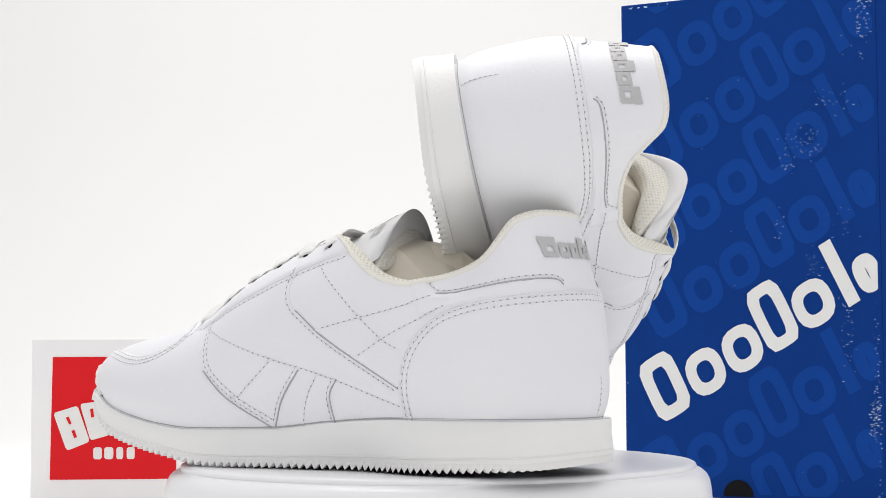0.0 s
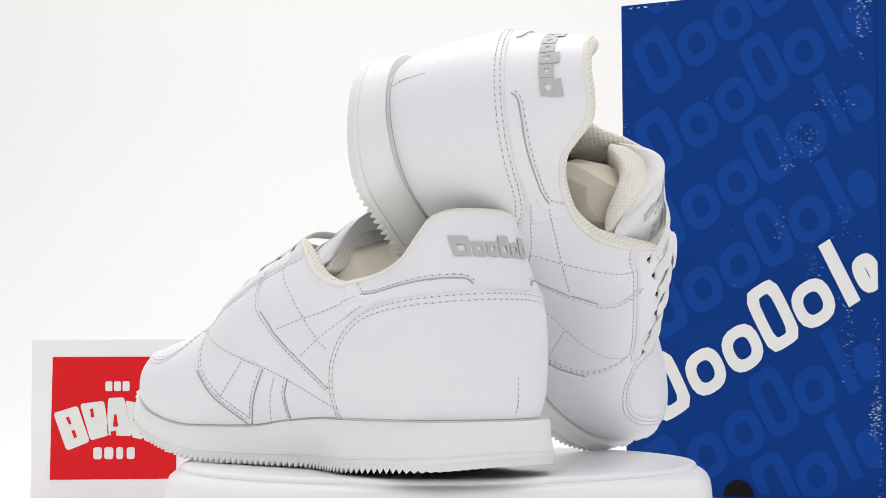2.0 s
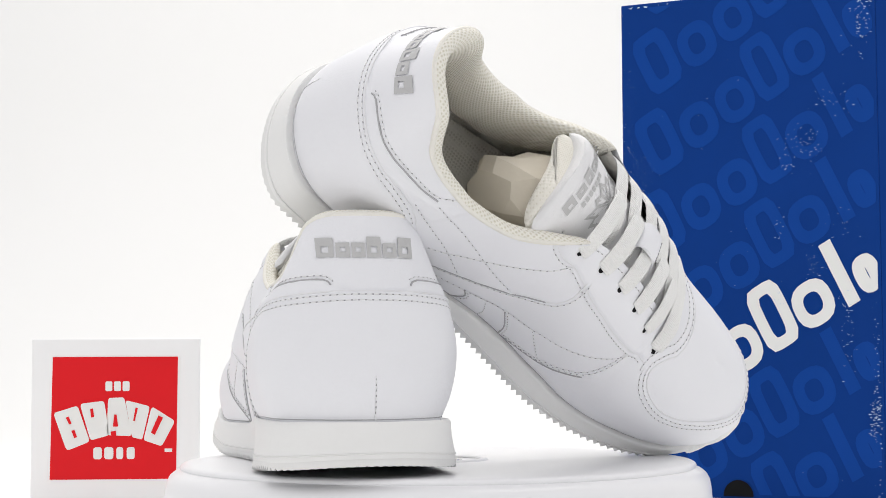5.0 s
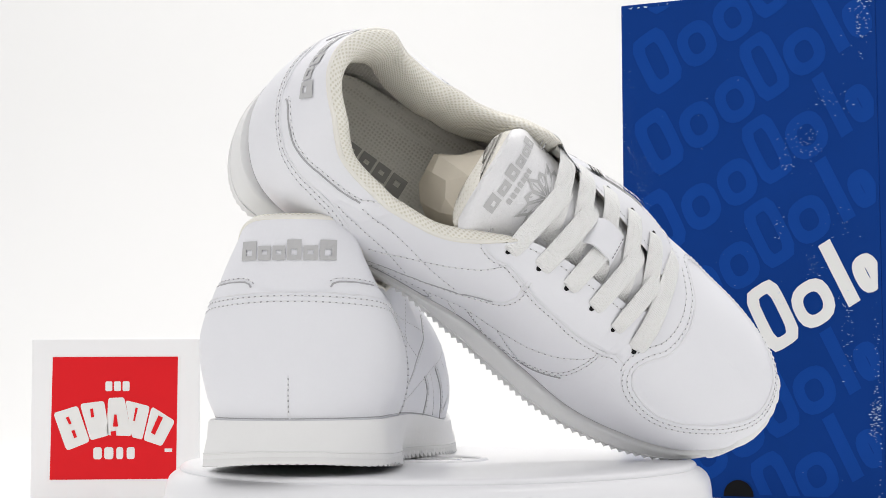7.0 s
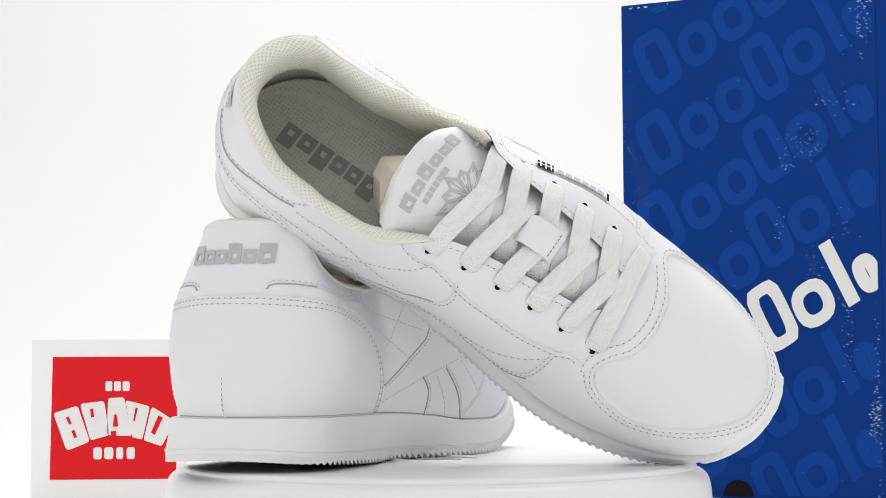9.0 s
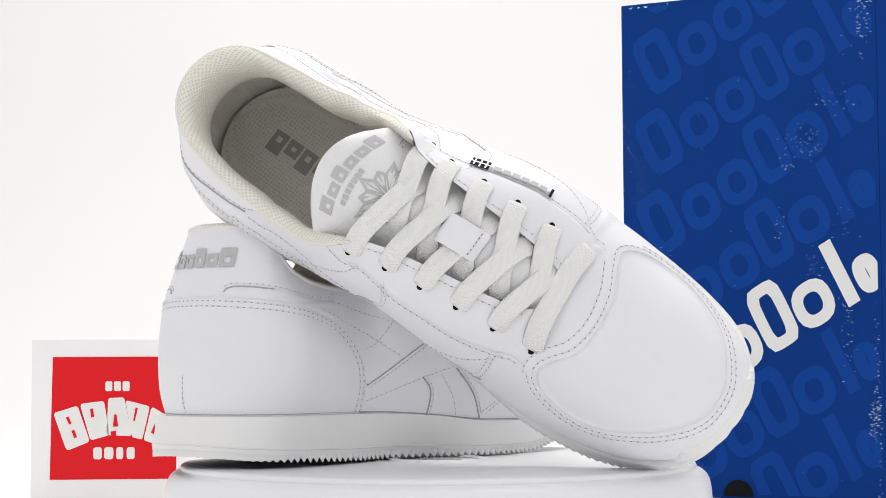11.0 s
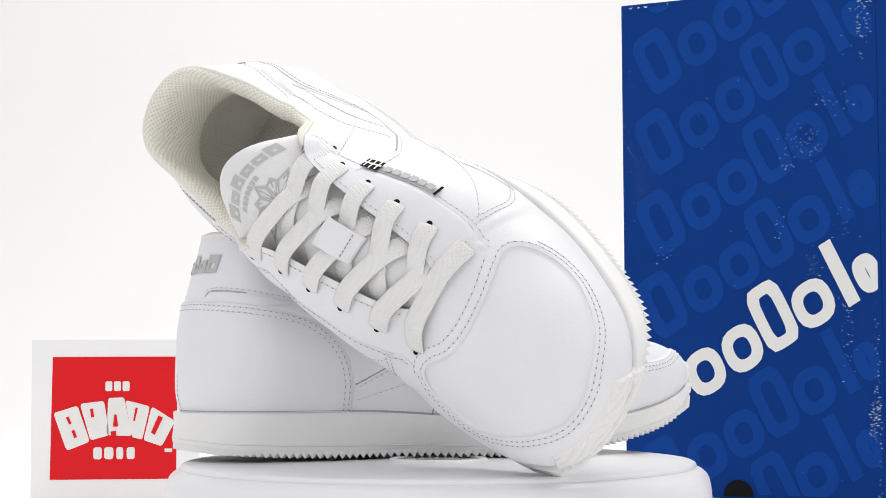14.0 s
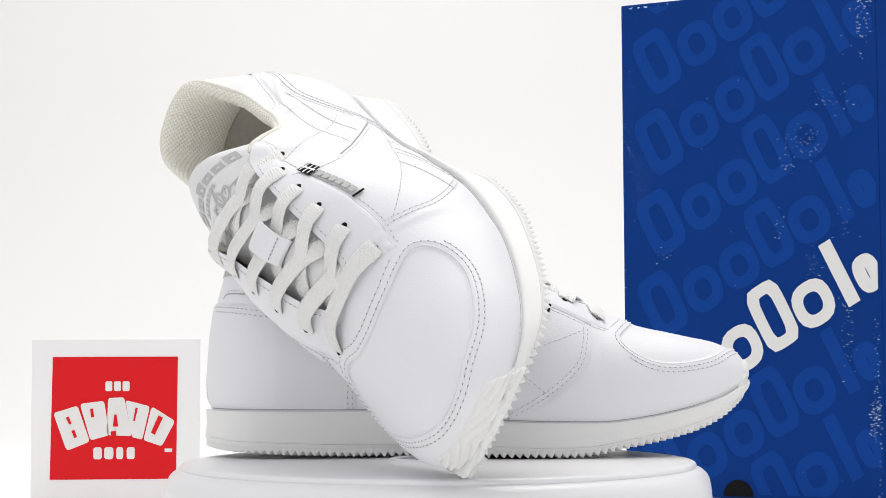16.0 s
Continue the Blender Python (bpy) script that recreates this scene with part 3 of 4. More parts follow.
        for face in pad.data.polygons:
            js = [pad.data.loops[l].vertex_index % sides for l in face.loop_indices]
            turn = max(js) - min(js) > 2
            for l, j in zip(face.loop_indices, js):
                i = pad.data.loops[l].vertex_index // sides
                uv.data[l].uv = (s[i], (j + (sides if turn and j < 2 else 0)) / sides * .072)
        # insole
        o = outline(120, .0115, .296, -.0020)
        c = len(o)
        vv, ff = [], []
        for i in range(120):
            a, b = o[i], o[(c - i) % c]
            for t in np.linspace(0, 1, 7):
                q = a * (1 - t) + b * t
                vv.append((q[0], q[1], float(SOLE_TOP(q[0])) + .0085 + .004 * (2 * t - 1) ** 4))
        self.put("insole", vv, grid_faces(120, 7, flip=True), M_INSOLE, label="grey woven insole")
        # print on the insole: plain blocks
        x, pieces = PRINT_X, []
        for w, hgt in ((.0100, .0120), (.0095, .0085), (.0098, .0120), (.0089, .0085), (.0089, .0085), (.0100, .0115)):
            y0, z = PRINT_Y - .0050, float(SOLE_TOP(x)) + .0091
            loop = [(x, y0), (x + w * .43, y0), (x + w * .86, y0), (x + w * .86, y0 + hgt / 2), (x + w * .86, y0 + hgt), (x + w * .43, y0 + hgt), (x, y0 + hgt), (x, y0 + hgt / 2)]
            hole = [(x + w * .43 + (p - x - w * .43) * .36, y0 + .0043 + (q - y0 - hgt / 2) * .26) for p, q in loop]
            pieces.append(([(p, q, z) for p, q in loop + hole], [(j, (j + 1) % 8, 8 + (j + 1) % 8, 8 + j) for j in range(8)]))
            x += w
        self.put("insole_print", *gather(pieces), M_DARKGREY, None, smooth=False, label="dark grey printed blocks")
        # crumpled paper filling
        bm = bmesh.new()
        bmesh.ops.create_icosphere(bm, subdivisions=3, radius=1)
        mid_x, rise = (.119, .0060) if self.k > 0 else (.141, 0.0)
        for q in bm.verts:
            d = q.co.copy()
            a = d * 1.2 + Vector((3.1, self.k * 2.0, 0.4))
            f = .98 + .15 * noise.noise(a) + .12 * (1 - 3.0 * abs(noise.noise(a * 1.3))) + .03 * noise.noise(a * 4.0)
            x = mid_x + d.x * .052 * f
            q.co = Vector((x, self.k * (float(MID(x)) + d.y * .0265 * f), .0690 + rise + d.z * .034 * f - .45 * max(0, x - .124)))
        part("paper_stuffing", bm, M_PAPER, self.root, "crumpled beige stuffing paper", edge=16)
        if self.k < 0:
            tip = line_through([(.1290, float(MID(.129)) + .006, .086), (.1180, float(MID(.118)) + .005, .0905), (.1080, float(MID(.108)) + .004, .0925)], 8)
            self.put("lace_tip", *tube(tip, [.0018] * 7 + [.0014], 8), M_LACE, label="white lace end inside the shoe")

    def tongue_at(self, s, t):
        """A point of the tongue: s from the toe end (0) to the free end (1), t across (-1 to 1)."""
        x = .2150 - s * .1070
        w = float(TOP_W(max(x, .1360))) + .0060 + max(0, .1360 - x) * .10 - .006 * max(0, (s - .93) / .07) ** 2
        w = max(w, .012)
        rise = float(COLLAR_Z(max(x, .1340))) - .0036 + .0021 * float(step(s, .60, .82)) + max(0, .1340 - x) * .46
        y = float(MID(x)) + t * w
        return np.array([x - .004 * (1 - t * t) * max(0, s - .8) / .2, y, rise - (.0060 + .0155 * step(s, .3, .95)) * t * t + .0035 * (1 - t * t)])

    def tongue(self):
        ns, nt, th = 44, 21, .0090
        V, rows = [], []
        for s in np.linspace(0, 1, ns):
            loop = []
            e = min(1, max(.25, (1 - s) / .03)) if s > .97 else 1
            for t in np.linspace(-1, 1, nt):
                loop.append(self.tongue_at(s, t))
            for t in np.linspace(1, -1, nt):
                d = (1 - .8 * abs(t) ** 6) * th * e
                loop.append(self.tongue_at(s, t * .985) - np.array([.4 * d, 0, d]))
            rows.append(loop)
        P = np.array(rows)
        c = P.shape[1]
        V = P.reshape(-1, 3)
        faces = []
        for i in range(ns - 1):
            for j in range(c):
                faces.append((i * c + j, i * c + (j + 1) % c, (i + 1) * c + (j + 1) % c, (i + 1) * c + j))
        faces.append(tuple((ns - 1) * c + j for j in range(c)))
        tongue = self.put("tongue", V, faces, M_TONGUE, edge=70, label="padded white tongue with grey print")
        rows = []
        for s in np.linspace(.50, .972, 26):
            puff = .0115 * step(s, .52, .80) * min(1, (1 - s) / .05 + .25)
            loop = [self.tongue_at(s, t * .90) - np.array([.4, 0, 1]) * th * .75 for t in np.linspace(-1, 1, nt)]
            loop += [self.tongue_at(s, t * .90) - np.array([.4, 0, 1]) * (th * .9 + puff * (1 - t ** 4)) for t in np.linspace(1, -1, nt)]
            rows.append(loop)
        c = len(rows[0])
        faces = [(i * c + j, i * c + (j + 1) % c, (i + 1) * c + (j + 1) % c, (i + 1) * c + j) for i in range(25) for j in range(c)]
        faces.append(tuple(25 * c + j for j in range(c)))
        self.put("tongue_lining", np.array(rows).reshape(-1, 3), faces, M_LINING, tongue, edge=70, label="cream padded tongue lining")
        # printed star and blocks on the tongue's label
        def flat(pts, up=.0003):
            out = []
            for s, t in pts:
                a = self.tongue_at(s, t)
                out.append(a + np.array([.3, 0, .95]) * up)
            return out
        pieces = []
        for i in range(6):
            a, b = -.66 + i * .225, -.66 + i * .225 + .185
            lo, hi = .900, (.948 if i in (0, 3, 5) else .934)
            mid = ((lo + hi) / 2, (a + b) / 2)
            loop = [(lo, a), (lo, mid[1]), (lo, b), (mid[0], b), (hi, b), (hi, mid[1]), (hi, a), (mid[0], a)]
            hole = [(.917 + (p - mid[0]) * .34, mid[1] + (q - mid[1]) * .36) for p, q in loop]
            pieces.append((flat(loop + hole), [(j, (j + 1) % 8, 8 + (j + 1) % 8, 8 + j) for j in range(8)]))
        for i in range(7):
            a = -.12 + i * .085
            q = flat([(.862, a), (.862, a + .06), (.882, a + .06), (.882, a)])
            pieces.append((q, [(0, 1, 2, 3)]))
        for i in range(9):
            ang = radians(-100 + i * 25)
            ca, sa = math.cos(ang), math.sin(ang)
            def P2(r, w):
                return (.745 + .125 * (r * ca - w * sa), .02 + .70 * (r * sa + w * ca))
            out = [P2(.10, 0), P2(.62, .15), P2(.95 if i % 2 == 0 else .80, 0), P2(.62, -.15)]
            inn = [P2(.22, 0), P2(.60, .09), P2(.80 if i % 2 == 0 else .66, 0), P2(.60, -.09)]
            q = flat(out + inn)
            pieces.append((q, [(j, (j + 1) % 4, 4 + (j + 1) % 4, 4 + j) for j in range(4)]))
            q = flat([P2(.10, .015), P2(.72, .018), P2(.72, -.018), P2(.10, -.015)])
            pieces.append((q, [(0, 1, 2, 3)]))
        self.put("tongue_print", *gather(pieces), M_GREY, tongue, smooth=False, label="grey printed star and blocks")

    def eyelet(self, i, sd):
        """Hole i of the inner (1) or outer (-1) lace row; the inner row sits further forward."""
        x = .1280 + .0170 * i + (.0055 if sd > 0 else 0)
        x = max(x, .1320)
        y = float(MID(x)) + sd * max(.0292 - .0006 * i, float(TOP_W(x)) + .0050)
        hit = self.skin.ray_cast(Vector((x, y, .2)), Vector((0, 0, -1)))
        if hit[0] is None or hit[0].z < float(COLLAR_Z(x)) - .02:
            hit = self.skin.find_nearest(Vector((x, y, float(COLLAR_Z(x)) - .003)))
        nn = hit[1] if hit[1].z > 0 else -hit[1]
        return np.array(hit[0]), np.array(nn)

    def laces(self):
        lace = new("lace")
        lace.parent = self.root
        tagged(lace, "flat white woven lace")
        for i in range(6):
            for sd in (1, -1):
                p, nn = self.eyelet(i, sd)
                self.put("eyelet", *tube(np.array([p - nn * .0005, p + nn * .0003]), .0014, 12, np.tile([1.0, 0, .3], (2, 1))), M_BLACK, self.body, smooth=False, label="small dark eyelet hole")

        def strand(a, b, lift, inner):
            """From the eyelet a across to under the edge beside the eyelet b (or out through b)."""
            (pa, na), (pb, nb) = a, b
            if inner:
                pb = pb * .80 + pa * .20 - np.array([0, 0, .0015])
            def over(f, up):
                q = pa * (1 - f) + pb * f
                y = (q[1] - float(MID(q[0]))) / .024
                return np.array([q[0], q[1], float(COLLAR_Z(q[0])) + .0014 - .0030 * y * y + up])
            ea = pa * .965 + pb * .035
            path = line_through([ea - na * .0016, ea + na * .0013, over(.22, lift + .0006), over(.5, lift), over(.78, lift * .6 - (.0008 if inner else 0)), pb + (0 if inner else nb * .0013), pb - nb * (.0030 if inner else .0016)], 40)
            t = np.linspace(0, 1, 40)
            width = .0049 * np.minimum(1, .58 + np.minimum(t, 1 - t) * 6)
            up = na[None] * (1 - t)[:, None] + nb[None] * t[:, None] + np.array([0, 0, .8]) * np.sin(np.pi * t)[:, None]
            return tube(path, width, 14, up, .17)
        for i in range(5):
            self.put("lace_strand", *strand(self.eyelet(i, -1), self.eyelet(i + 1, 1), .0004, True), M_LACE, lace)
        for i in range(5):
            self.put("lace_strand", *strand(self.eyelet(i, 1), self.eyelet(i + 1, -1), .0026, True), M_LACE, lace)
        self.put("lace_strand", *strand(self.eyelet(5, 1), self.eyelet(5, -1), .0020, False), M_LACE, lace)
        # leather keeper loop in the middle
        vv, ff = [], []
        xs, ys = np.linspace(.1615, .1805, 8), np.linspace(-.0072, .0072, 9)
        top_of = lambda x: float(COLLAR_Z(x)) + .0076 - .0050 * ((x - .1710) / .0095) ** 4
        for x in xs:
            for y in ys:
                z = top_of(x) - .0006 * (y / .0072) ** 2
                vv.append((x, float(MID(x)) + y, z))
        top = len(vv)
        vv += [(a, b, c - .0013) for a, b, c in vv]
        ff = grid_faces(8, 9) + [tuple(i + top for i in q)[::-1] for q in grid_faces(8, 9)]
        rim = [*range(0, 9), *range(17, 72, 9), *range(70, 62, -1), *range(54, 0, -9)]
        ff += [(a, a + top, b + top, b) for a, b in zip(rim, rim[1:] + rim[:1])]
        keeper = self.put("keeper_loop", vv, ff, M_LEATHER, lace, edge=50, label="white leather lace keeper loop")
        dots = [tube(np.array([[.1782, float(MID(.178)) + y, top_of(.1782) + .0001], [.1782, float(MID(.178)) + y + .0011, top_of(.1782) + .0001]]), .0003, 5) for y in np.arange(-.0060, .0060, .0021)]
        self.put("keeper_stitches", *gather(dots), M_HOLE, keeper, label="grey stitch row")

    def heel_print(self):
        """Plain grey blocks printed on the back of the collar."""
        pieces = []
        y = .0228
        for i, (w, hgt) in enumerate(((.0078, .0105), (.0066, .0078), (.0066, .0078), (.0072, .0110), (.0072, .0078), (.0080, .0110))):
            a, b = y, y - w * .88
            y -= w
            z0, z1 = .0958, .0958 + hgt * .84
            loop = [(a, z0), ((a + b) / 2, z0), (b, z0), (b, (z0 + z1) / 2), (b, z1), ((a + b) / 2, z1), (a, z1), (a, (z0 + z1) / 2)]
            hole = [((a + b) / 2 + (p - (a + b) / 2) * .42, (z0 + .0035) + (q - (z0 + z1) / 2) * .32) for p, q in loop]
            pts = []
            for p, q in loop + hole:
                hit = self.tree.ray_cast(Vector((-.1, p * self_sign(self), q)), Vector((1, 0, 0)))
                nn = hit[1] if hit[1].x < 0 else -hit[1]
                pts.append(np.array(hit[0]) + np.array(nn) * .0006)
            pieces.append((pts, [(j, (j + 1) % 8, 8 + (j + 1) % 8, 8 + j) for j in range(8)]))
        self.put("heel_print", *gather(pieces), M_GREY, self.body, smooth=False, label="grey printed blocks")

    def side_tag(self):
        """Woven tag with a tiny flag on the outer side, under the lace row."""
        a, b = np.array([.1500, .0905]), np.array([.1850, .0765])
        d = (b - a) / np.linalg.norm(b - a)
        nrm = np.array([-d[1], d[0]])

        def patch(s0, s1, w0, w1, up, k=6):
            pts = []
            for s in np.linspace(s0, s1, k):
                for w in (w0, w1):
                    q = a + (b - a) * s + nrm * w
                    pts.append(self.on_side(q[0], q[1], -1, up + .0006)[0])
            return pts, [(2 * i, 2 * i + 1, 2 * i + 3, 2 * i + 2) for i in range(k - 1)]
        c, nn = self.seam_side([a, b], -1)
        c = self.settle(c, nn)
        tag = self.put("side_tag", *tube(c, .0025, 8, nn, .35), M_TAG, self.body, label="grey woven side tag with a small flag")
        self.put("flag", *patch(.0, .22, -.0026, .0026, .0012), M_BLACK, tag, smooth=False)
        bars = [patch(.0, .22, -.0004, .0004, .0015), patch(.10, .12, -.0026, .0026, .0015, 2), patch(.03, .05, -.0022, .0022, .0015, 2), patch(.17, .19, -.0022, .0022, .0015, 2)]
        self.put("flag_stripes", *gather(bars), M_WHITE, tag, smooth=False)
        bars = [patch(.27 + i * .115, .27 + i * .115 + .09, -.0013, .0013, .0012, 3) for i in range(6)]
        self.put("tag_print", *gather(bars), M_GREY, tag, smooth=False)
        self.put("tag_end", *patch(.985, 1.02, -.0024, .0024, .0013, 2), M_BLACK, tag, smooth=False)

    def bumper(self):
        """Ribbed rubber toe guard that wraps up over the tip."""
        nu, nv = 61, 34
        c = np.array([.257, -.0165])
        V = []
        for i in range(nu):
            t = -1 + 2 * i / (nu - 1)
            for j in range(nv):
                s = j / (nv - 1)
                ang = t * radians(45 - 15 * s) + radians(5)
                z = .0310 + (.0510 - .0310) * s - .0015 * t * t
                d = np.array([math.cos(ang), math.sin(ang)])
                o = c + d * .2
                far = []
                for tree in (self.skin, self.sole_tree):
                    hit = tree.ray_cast(Vector((float(o[0]), float(o[1]), z)), Vector((float(-d[0]), float(-d[1]), 0)))
                    if hit[0] is not None:
                        far.append(.2 - hit[3])
                r = max(far) if far else .04
                edge = i in (0, nu - 1) or j in (0, nv - 1)
                rib = 0
                if .05 < s < .96 and abs(t) < .95:
                    ph = (s * 4.2 + abs(t - .1) * 3.0) % 1.0
                    rib = .0017 * (1 - 2 * abs(ph - .5)) ** .5
                r += -.0020 if edge else .0002 + rib * .8
                V.append((c[0] + d[0] * r, c[1] + d[1] * r, z))
        self.put("toe_guard", V, grid_faces(nu, nv), M_SOLE, edge=25, label="ribbed white rubber toe guard")

    def dress(self):
        self.seams()
        self.inside_parts()
        self.tongue()
        self.laces()
        self.heel_print()
        self.side_tag()
        self.bumper()


def self_sign(shoe):
    """Print runs left to right for someone behind the shoe, on either foot."""
    return shoe.k




# ---- the shoebox and the shop card behind the turntable ----
def ring_quads(cx, cy, rx, ry, thick, n=20, power=2.6):
    """Quads of a rounded frame."""
    out = []
    a = np.linspace(0, 2 * np.pi, n + 1)
    c, s = np.cos(a), np.sin(a)
    k = (np.abs(c) ** power + np.abs(s) ** power) ** (-1 / power)
    for i in range(n):
        q = [(cx + c[j] * k[j] * (rx - t), cy + s[j] * k[j] * (ry - t)) for j, t in ((i, 0), (i + 1, 0), (i + 1, thick), (i, thick))]
        out.append(q)
    return out


def block_run():
    """Six plain shapes in a row: slabs and rings, about 5.6 wide and 1.5 high at most."""
    def bar(x, h):
        return [[(x, 0), (x + .30, 0), (x + .30, h), (x, h)]]
    return [ring_quads(.46, .72, .46, .72, .28, power=5), ring_quads(1.48, .50, .46, .50, .26), ring_quads(2.48, .50, .46, .50, .26), ring_quads(3.42, .75, .42, .75, .26, power=5),
            ring_quads(4.36, .50, .47, .50, .26), bar(5.02, 1.5) + ring_quads(5.72, .42, .30, .42, .29)]


def clip(poly, x0, x1, y0, y1):
    for axis, lim, sign in ((0, x0, 1), (0, x1, -1), (1, y0, 1), (1, y1, -1)):
        out = []
        for a, b in zip(poly, poly[1:] + poly[:1]):
            da, db = sign * (a[axis] - lim), sign * (b[axis] - lim)
            if da >= 0:
                out.append(a)
            if da * db < 0:
                t = da / (da - db)
                out.append((a[0] + (b[0] - a[0]) * t, a[1] + (b[1] - a[1]) * t))
        poly = out
        if len(poly) < 3:
            return []
    return poly


BOX_W, BOX_H, BOX_D = .178, .348, .118


def face_run(origin, size, angle, slant, depth, w=BOX_W, h=BOX_H):
    """The row on the box's face from (u, v), turned by angle: vertices and faces, shape by shape."""
    ca, sa = math.cos(radians(angle)), math.sin(radians(angle))
    shapes = []
    for group in block_run():
        v, f = [], []
        for q in group:
            pts = []
            for x, y in q:
                x, y = (x + slant * y) * size, y * size
                pts.append((origin[0] + x * ca - y * sa, origin[1] + x * sa + y * ca))
            pts = clip(pts, .002, w - .002, .003, h - .003)
            if pts:
                o = len(v)
                v += [(p[0], -depth, p[1]) for p in pts]
                f.append(tuple(range(o, o + len(pts))))
        if v:
            shapes.append((v, f))
    return shapes


def build_shoebox():
    root = new("shoebox")
    tagged(root, "blue cardboard shoebox with a white slanted logo, standing on end", "shoebox")
    root.matrix_world = pose(.1323, .310, TABLE_Z, 0, 0, -25)
    part("body", box_bm(BOX_W - .006, BOX_D, BOX_H - .006, .001, (BOX_W / 2, BOX_D / 2 + .002, BOX_H / 2)), M_BLUE, root, smooth=False)
    # the lid: a shallow tray with folded rims
    t, rim = .0016, .030
    lid = part("lid", box_bm(BOX_W, t, BOX_H, .0005, (BOX_W / 2, t / 2, BOX_H / 2), 1), M_BLUE, root, smooth=False)
    for sx, sy, sz, c in ((t, rim, BOX_H, (t / 2, t + rim / 2, BOX_H / 2)), (BOX_W - 2 * t, rim, t, (BOX_W / 2, t + rim / 2, t / 2)), (BOX_W - 2 * t, rim, t, (BOX_W / 2, t + rim / 2, BOX_H - t / 2))):
        part("lid_rim", box_bm(sx, sy, sz, .0005, c, 1), M_BLUE, lid, smooth=False)
    # the far rim has sprung open a little
    spread = part("lid_rim", box_bm(.030, t, BOX_H, .0005, (.015, t / 2, BOX_H / 2), 1), M_BLUE, lid, "lid rim sprung outwards", smooth=False)
    spread.matrix_basis = pose(BOX_W + .0002, .0006, 0, 0, 0, 32)
    for v, f in face_run((.0262, .0490), .0305, 31.5, .11, .0004):
        part("logo_block", mesh_of("logo_block", v, f), M_WHITE, lid, "white printed logo shape", smooth=False)
    for i in (-2, -1, 1, 2, 3, 4, 5):
        shapes = face_run((.0262 - .0006 * i, .0490 + .0575 * i), .0302, 31.5, .11, .00016 + .00003 * (i % 2))
        part("pattern_print", mesh_of("pattern_print", *gather(shapes)), M_BLUE2, lid, "lighter blue tone-on-tone print", smooth=False)
    # thumb notch at the foot of the lid
    n = 24
    arc = [(.0104 * math.cos(a), .0112 * math.sin(a)) for a in np.linspace(0, math.pi, n)]
    v = [(.0800 + x, -.0009, .0015 + z) for x, z in arc] + [(.0800 + x * .9, -.0003, .0015 + z * .9) for x, z in arc]
    f = [tuple(range(n))[::-1]] + [(i, i + 1, n + i + 1, n + i) for i in range(n - 1)]
    part("thumb_notch", mesh_of("thumb_notch", v, f), M_BLACK, lid, "dark half-round thumb notch", smooth=False)
    # rubbed flecks where the print has worn to white board
    rnd = random.Random(4)
    v, f = [], []

    def fleck(u, w, a, b):
        o = len(v)
        k = rnd.randint(4, 6)
        th = rnd.random() * 6
        for j in range(k):
            r = rnd.uniform(.5, 1)
            v.append((u + a * r * math.cos(th + j * 6.283 / k), -.0008, w + b * r * math.sin(th + j * 6.283 / k)))
        f.append(tuple(range(o, o + k)))
    for cu, cv, su, sv, n, size in ((.1690, .322, .0028, .010, 75, .0006), (.152, .270, .006, .005, 26, .0005), (.128, .243, .007, .004, 40, .0005), (.117, .230, .003, .007, 24, .0005),
                                    (.134, .236, .004, .004, 14, .0005), (.0150, .220, .006, .009, 40, .0004), (.006, .250, .002, .030, 36, .0004), (.031, .168, .003, .004, 12, .0006),
                                    (.110, .185, .002, .006, 14, .0005), (.134, .158, .004, .006, 22, .0005), (.156, .115, .003, .014, 46, .0006), (.173, .057, .0022, .008, 70, .0007),
                                    (.1745, .070, .0012, .035, 70, .0006), (.110, .135, .003, .005, 14, .0005), (.153, .183, .005, .006, 18, .0004), (.090, .20, .05, .08, 40, .0003),
                                    (.0012, .17, .0005, .12, 36, .0005), (.085, .3468, .05, .0006, 30, .0006), (.012, .3462, .009, .0006, 24, .0011)):
        for _ in range(n):
            u, w = rnd.gauss(cu, su), rnd.gauss(cv, sv)
            if .001 < u < BOX_W - .001 and .002 < w < BOX_H - .002:
                fleck(u, w, size * rnd.uniform(.3, 2.2), size * rnd.uniform(.15, .65))
    tagged(part("scuffs", mesh_of("scuffs", v, f), M_SCUFF, lid, "pale rubbed flecks", smooth=False), kind="stuff")


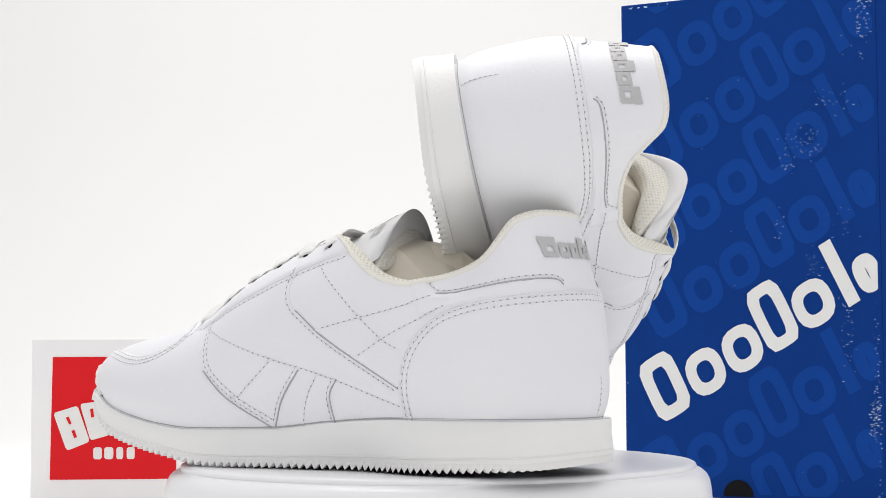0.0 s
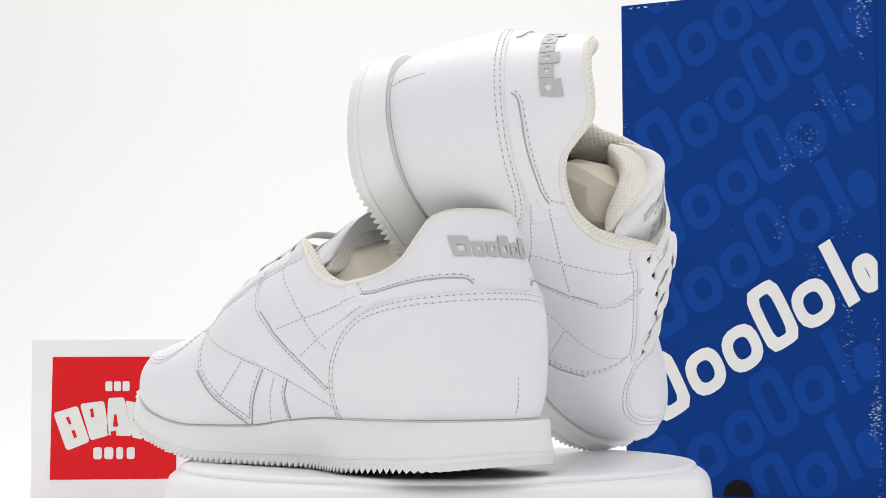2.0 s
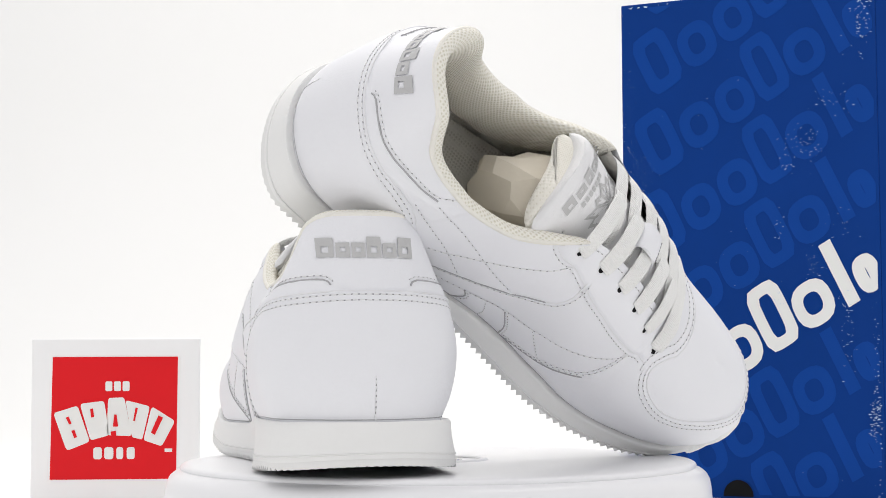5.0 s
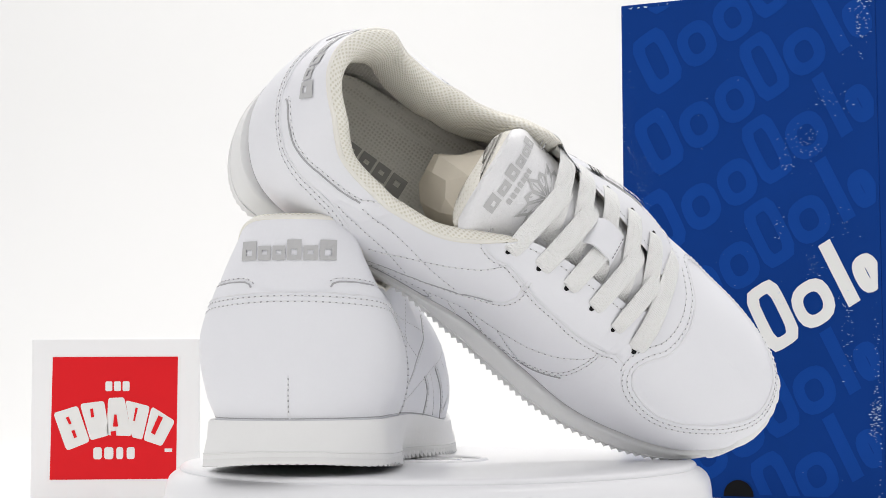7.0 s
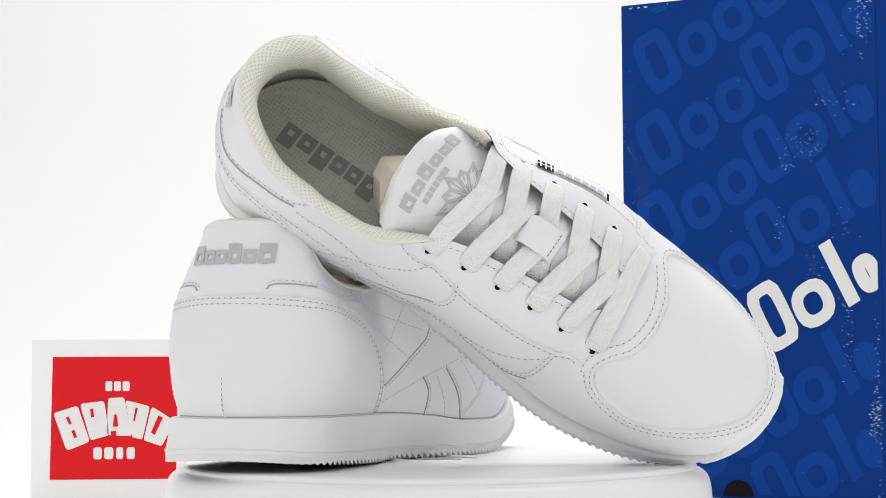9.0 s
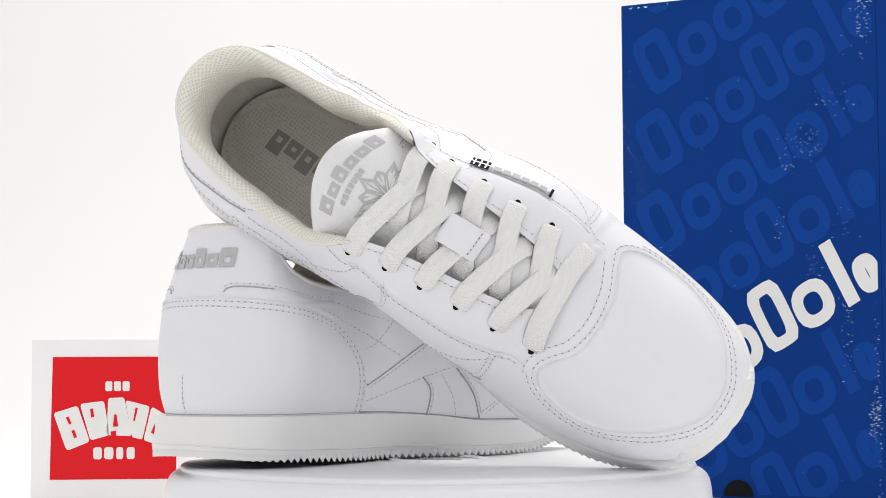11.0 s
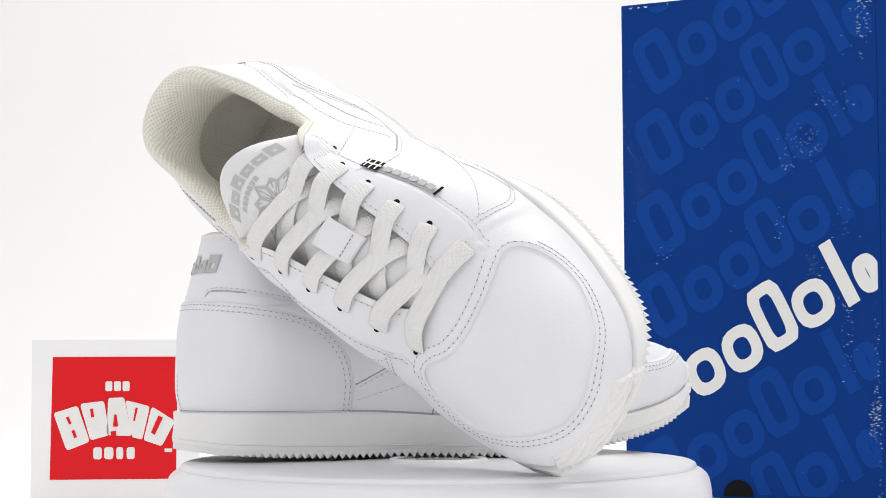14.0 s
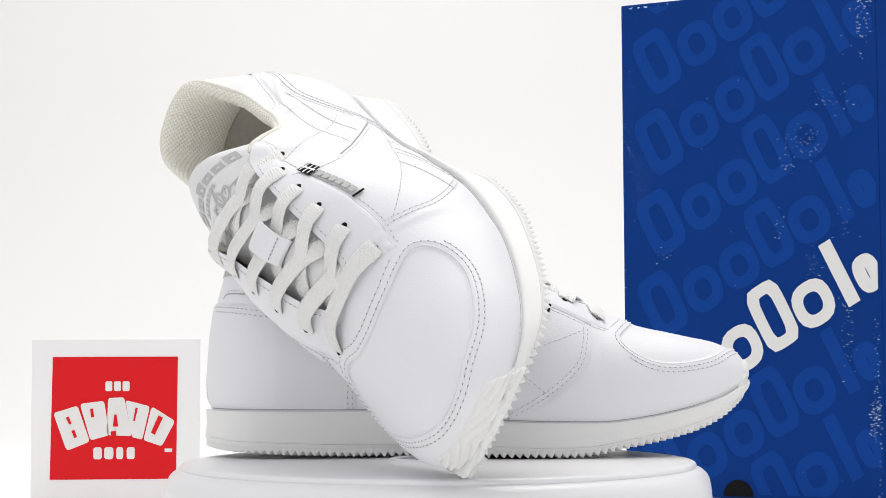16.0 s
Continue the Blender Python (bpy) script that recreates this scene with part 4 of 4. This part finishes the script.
def build_card():
    root = new("display_card")
    tagged(root, "white square card with a red printed shop emblem standing upright", "sign")
    w, h = .1145, .1108
    root.matrix_world = pose(-.2213, .28, TABLE_Z, 0, 0, 3)
    part("board", box_bm(w, .004, h, .0008, (0, .002, h / 2)), M_CARD, root, smooth=False)

    def uv(x, y):
        return (x - 207) / 2823 * 1.102, .0525 - TABLE_Z + (631 - y) / 2823 * 1.102

    def quad_mesh(loops, depth):
        v, f = [], []
        for q in loops:
            o = len(v)
            v += [(uv(x, y)[0], -depth, uv(x, y)[1]) for x, y in q]
            f.append(tuple(range(o, o + len(q)))[::-1])
        return v, f

    def plate(loops, depth):
        """Flat print with a slight thickness."""
        v, f = quad_mesh(loops, depth)
        k = len(v)
        v += [(x, 0.0, z) for x, y, z in v]
        for q in list(f):
            f += [(a, b, b + k, a + k) for a, b in zip(q[1:] + q[:1], q)]
        return v, f
    red = part("red_square", mesh_of("red_square", *plate([[(97, 629), (315, 629), (313, 843), (94, 843)]], .0004)), M_RED, root, "red printed square", smooth=False)

    def rounded(q, r=.16):
        out, q = [], np.array(q, float)
        for i in range(len(q)):
            a, b, c = q[i - 1], q[i], q[(i + 1) % len(q)]
            for t in (0, .25, .5, .75, 1):
                p0, p2 = b + (a - b) * r, b + (c - b) * r
                out.append(tuple((1 - t) ** 2 * p0 + 2 * t * (1 - t) * b + t * t * p2))
        return out
    arch = [[(99, 727), (141, 714), (163, 777), (123, 793)], [(145, 711), (187, 706), (197, 766), (164, 775)], [(194, 701), (222, 700), (236, 768), (192, 766)],
            [(224, 705), (267, 716), (254, 774), (236, 770)], [(270, 716), (311, 742), (288, 786), (256, 775)]]
    slits = [[(121, 735), (126, 733), (131, 745), (127, 747)], [(131, 758), (136, 756), (141, 769), (136, 771)], [(163, 720), (168, 719), (170, 734), (165, 735)], [(205, 730), (209, 730), (212, 751), (203, 751)],
             [(242, 718), (246, 719), (241, 742), (238, 741)], [(282, 732), (290, 736), (276, 766), (269, 762)], [(199, 760), (208, 758), (209, 767), (200, 769)]]
    for q in arch:
        part("emblem_block", mesh_of("emblem_block", *plate([rounded(q, .12)], .0009)), M_WHITE, red, "white arched block", smooth=False)
    part("emblem_slits", mesh_of("emblem_slits", *quad_mesh(slits, .0012)), M_RED, red, smooth=False)
    for x0, x1 in ((189, 201), (204, 216), (219, 231)):
        part("small_block", mesh_of("small_block", *plate([rounded([(x0, 672), (x1, 672), (x1, 689), (x0, 689)], .2)], .0008)), M_WHITE, red, smooth=False)
    for x0, x1 in ((169, 184), (188, 204), (209, 221), (227, 241)):
        part("small_block", mesh_of("small_block", *plate([rounded([(x0, 787), (x1, 787), (x1, 808), (x0, 808)], .3)], .0008)), M_WHITE, red, smooth=False)
    part("small_block", mesh_of("small_block", *plate([[(293, 790), (306, 790), (306, 796), (293, 796)]], .0007)), M_WHITE, red, smooth=False)


build_sweep()
build_shoebox()
build_card()
turntable = build_turntable()
lower = Shoe(1, "white leather sneaker with laced front standing flat on the turntable")
upper = Shoe(-1, "white leather sneaker leaning heel-up on the other shoe", 0.080)


def motions():
    rows = [(i * 0.5, pose(0, 0, 0, 0, 0, a)) for i, a in enumerate(TURNS)]
    walk(turntable, rows)
    walk(lower.root, [(t, m @ LOWER) for t, m in rows])
    walk(upper.root, [(t, m @ UPPER) for t, m in rows])


motions()
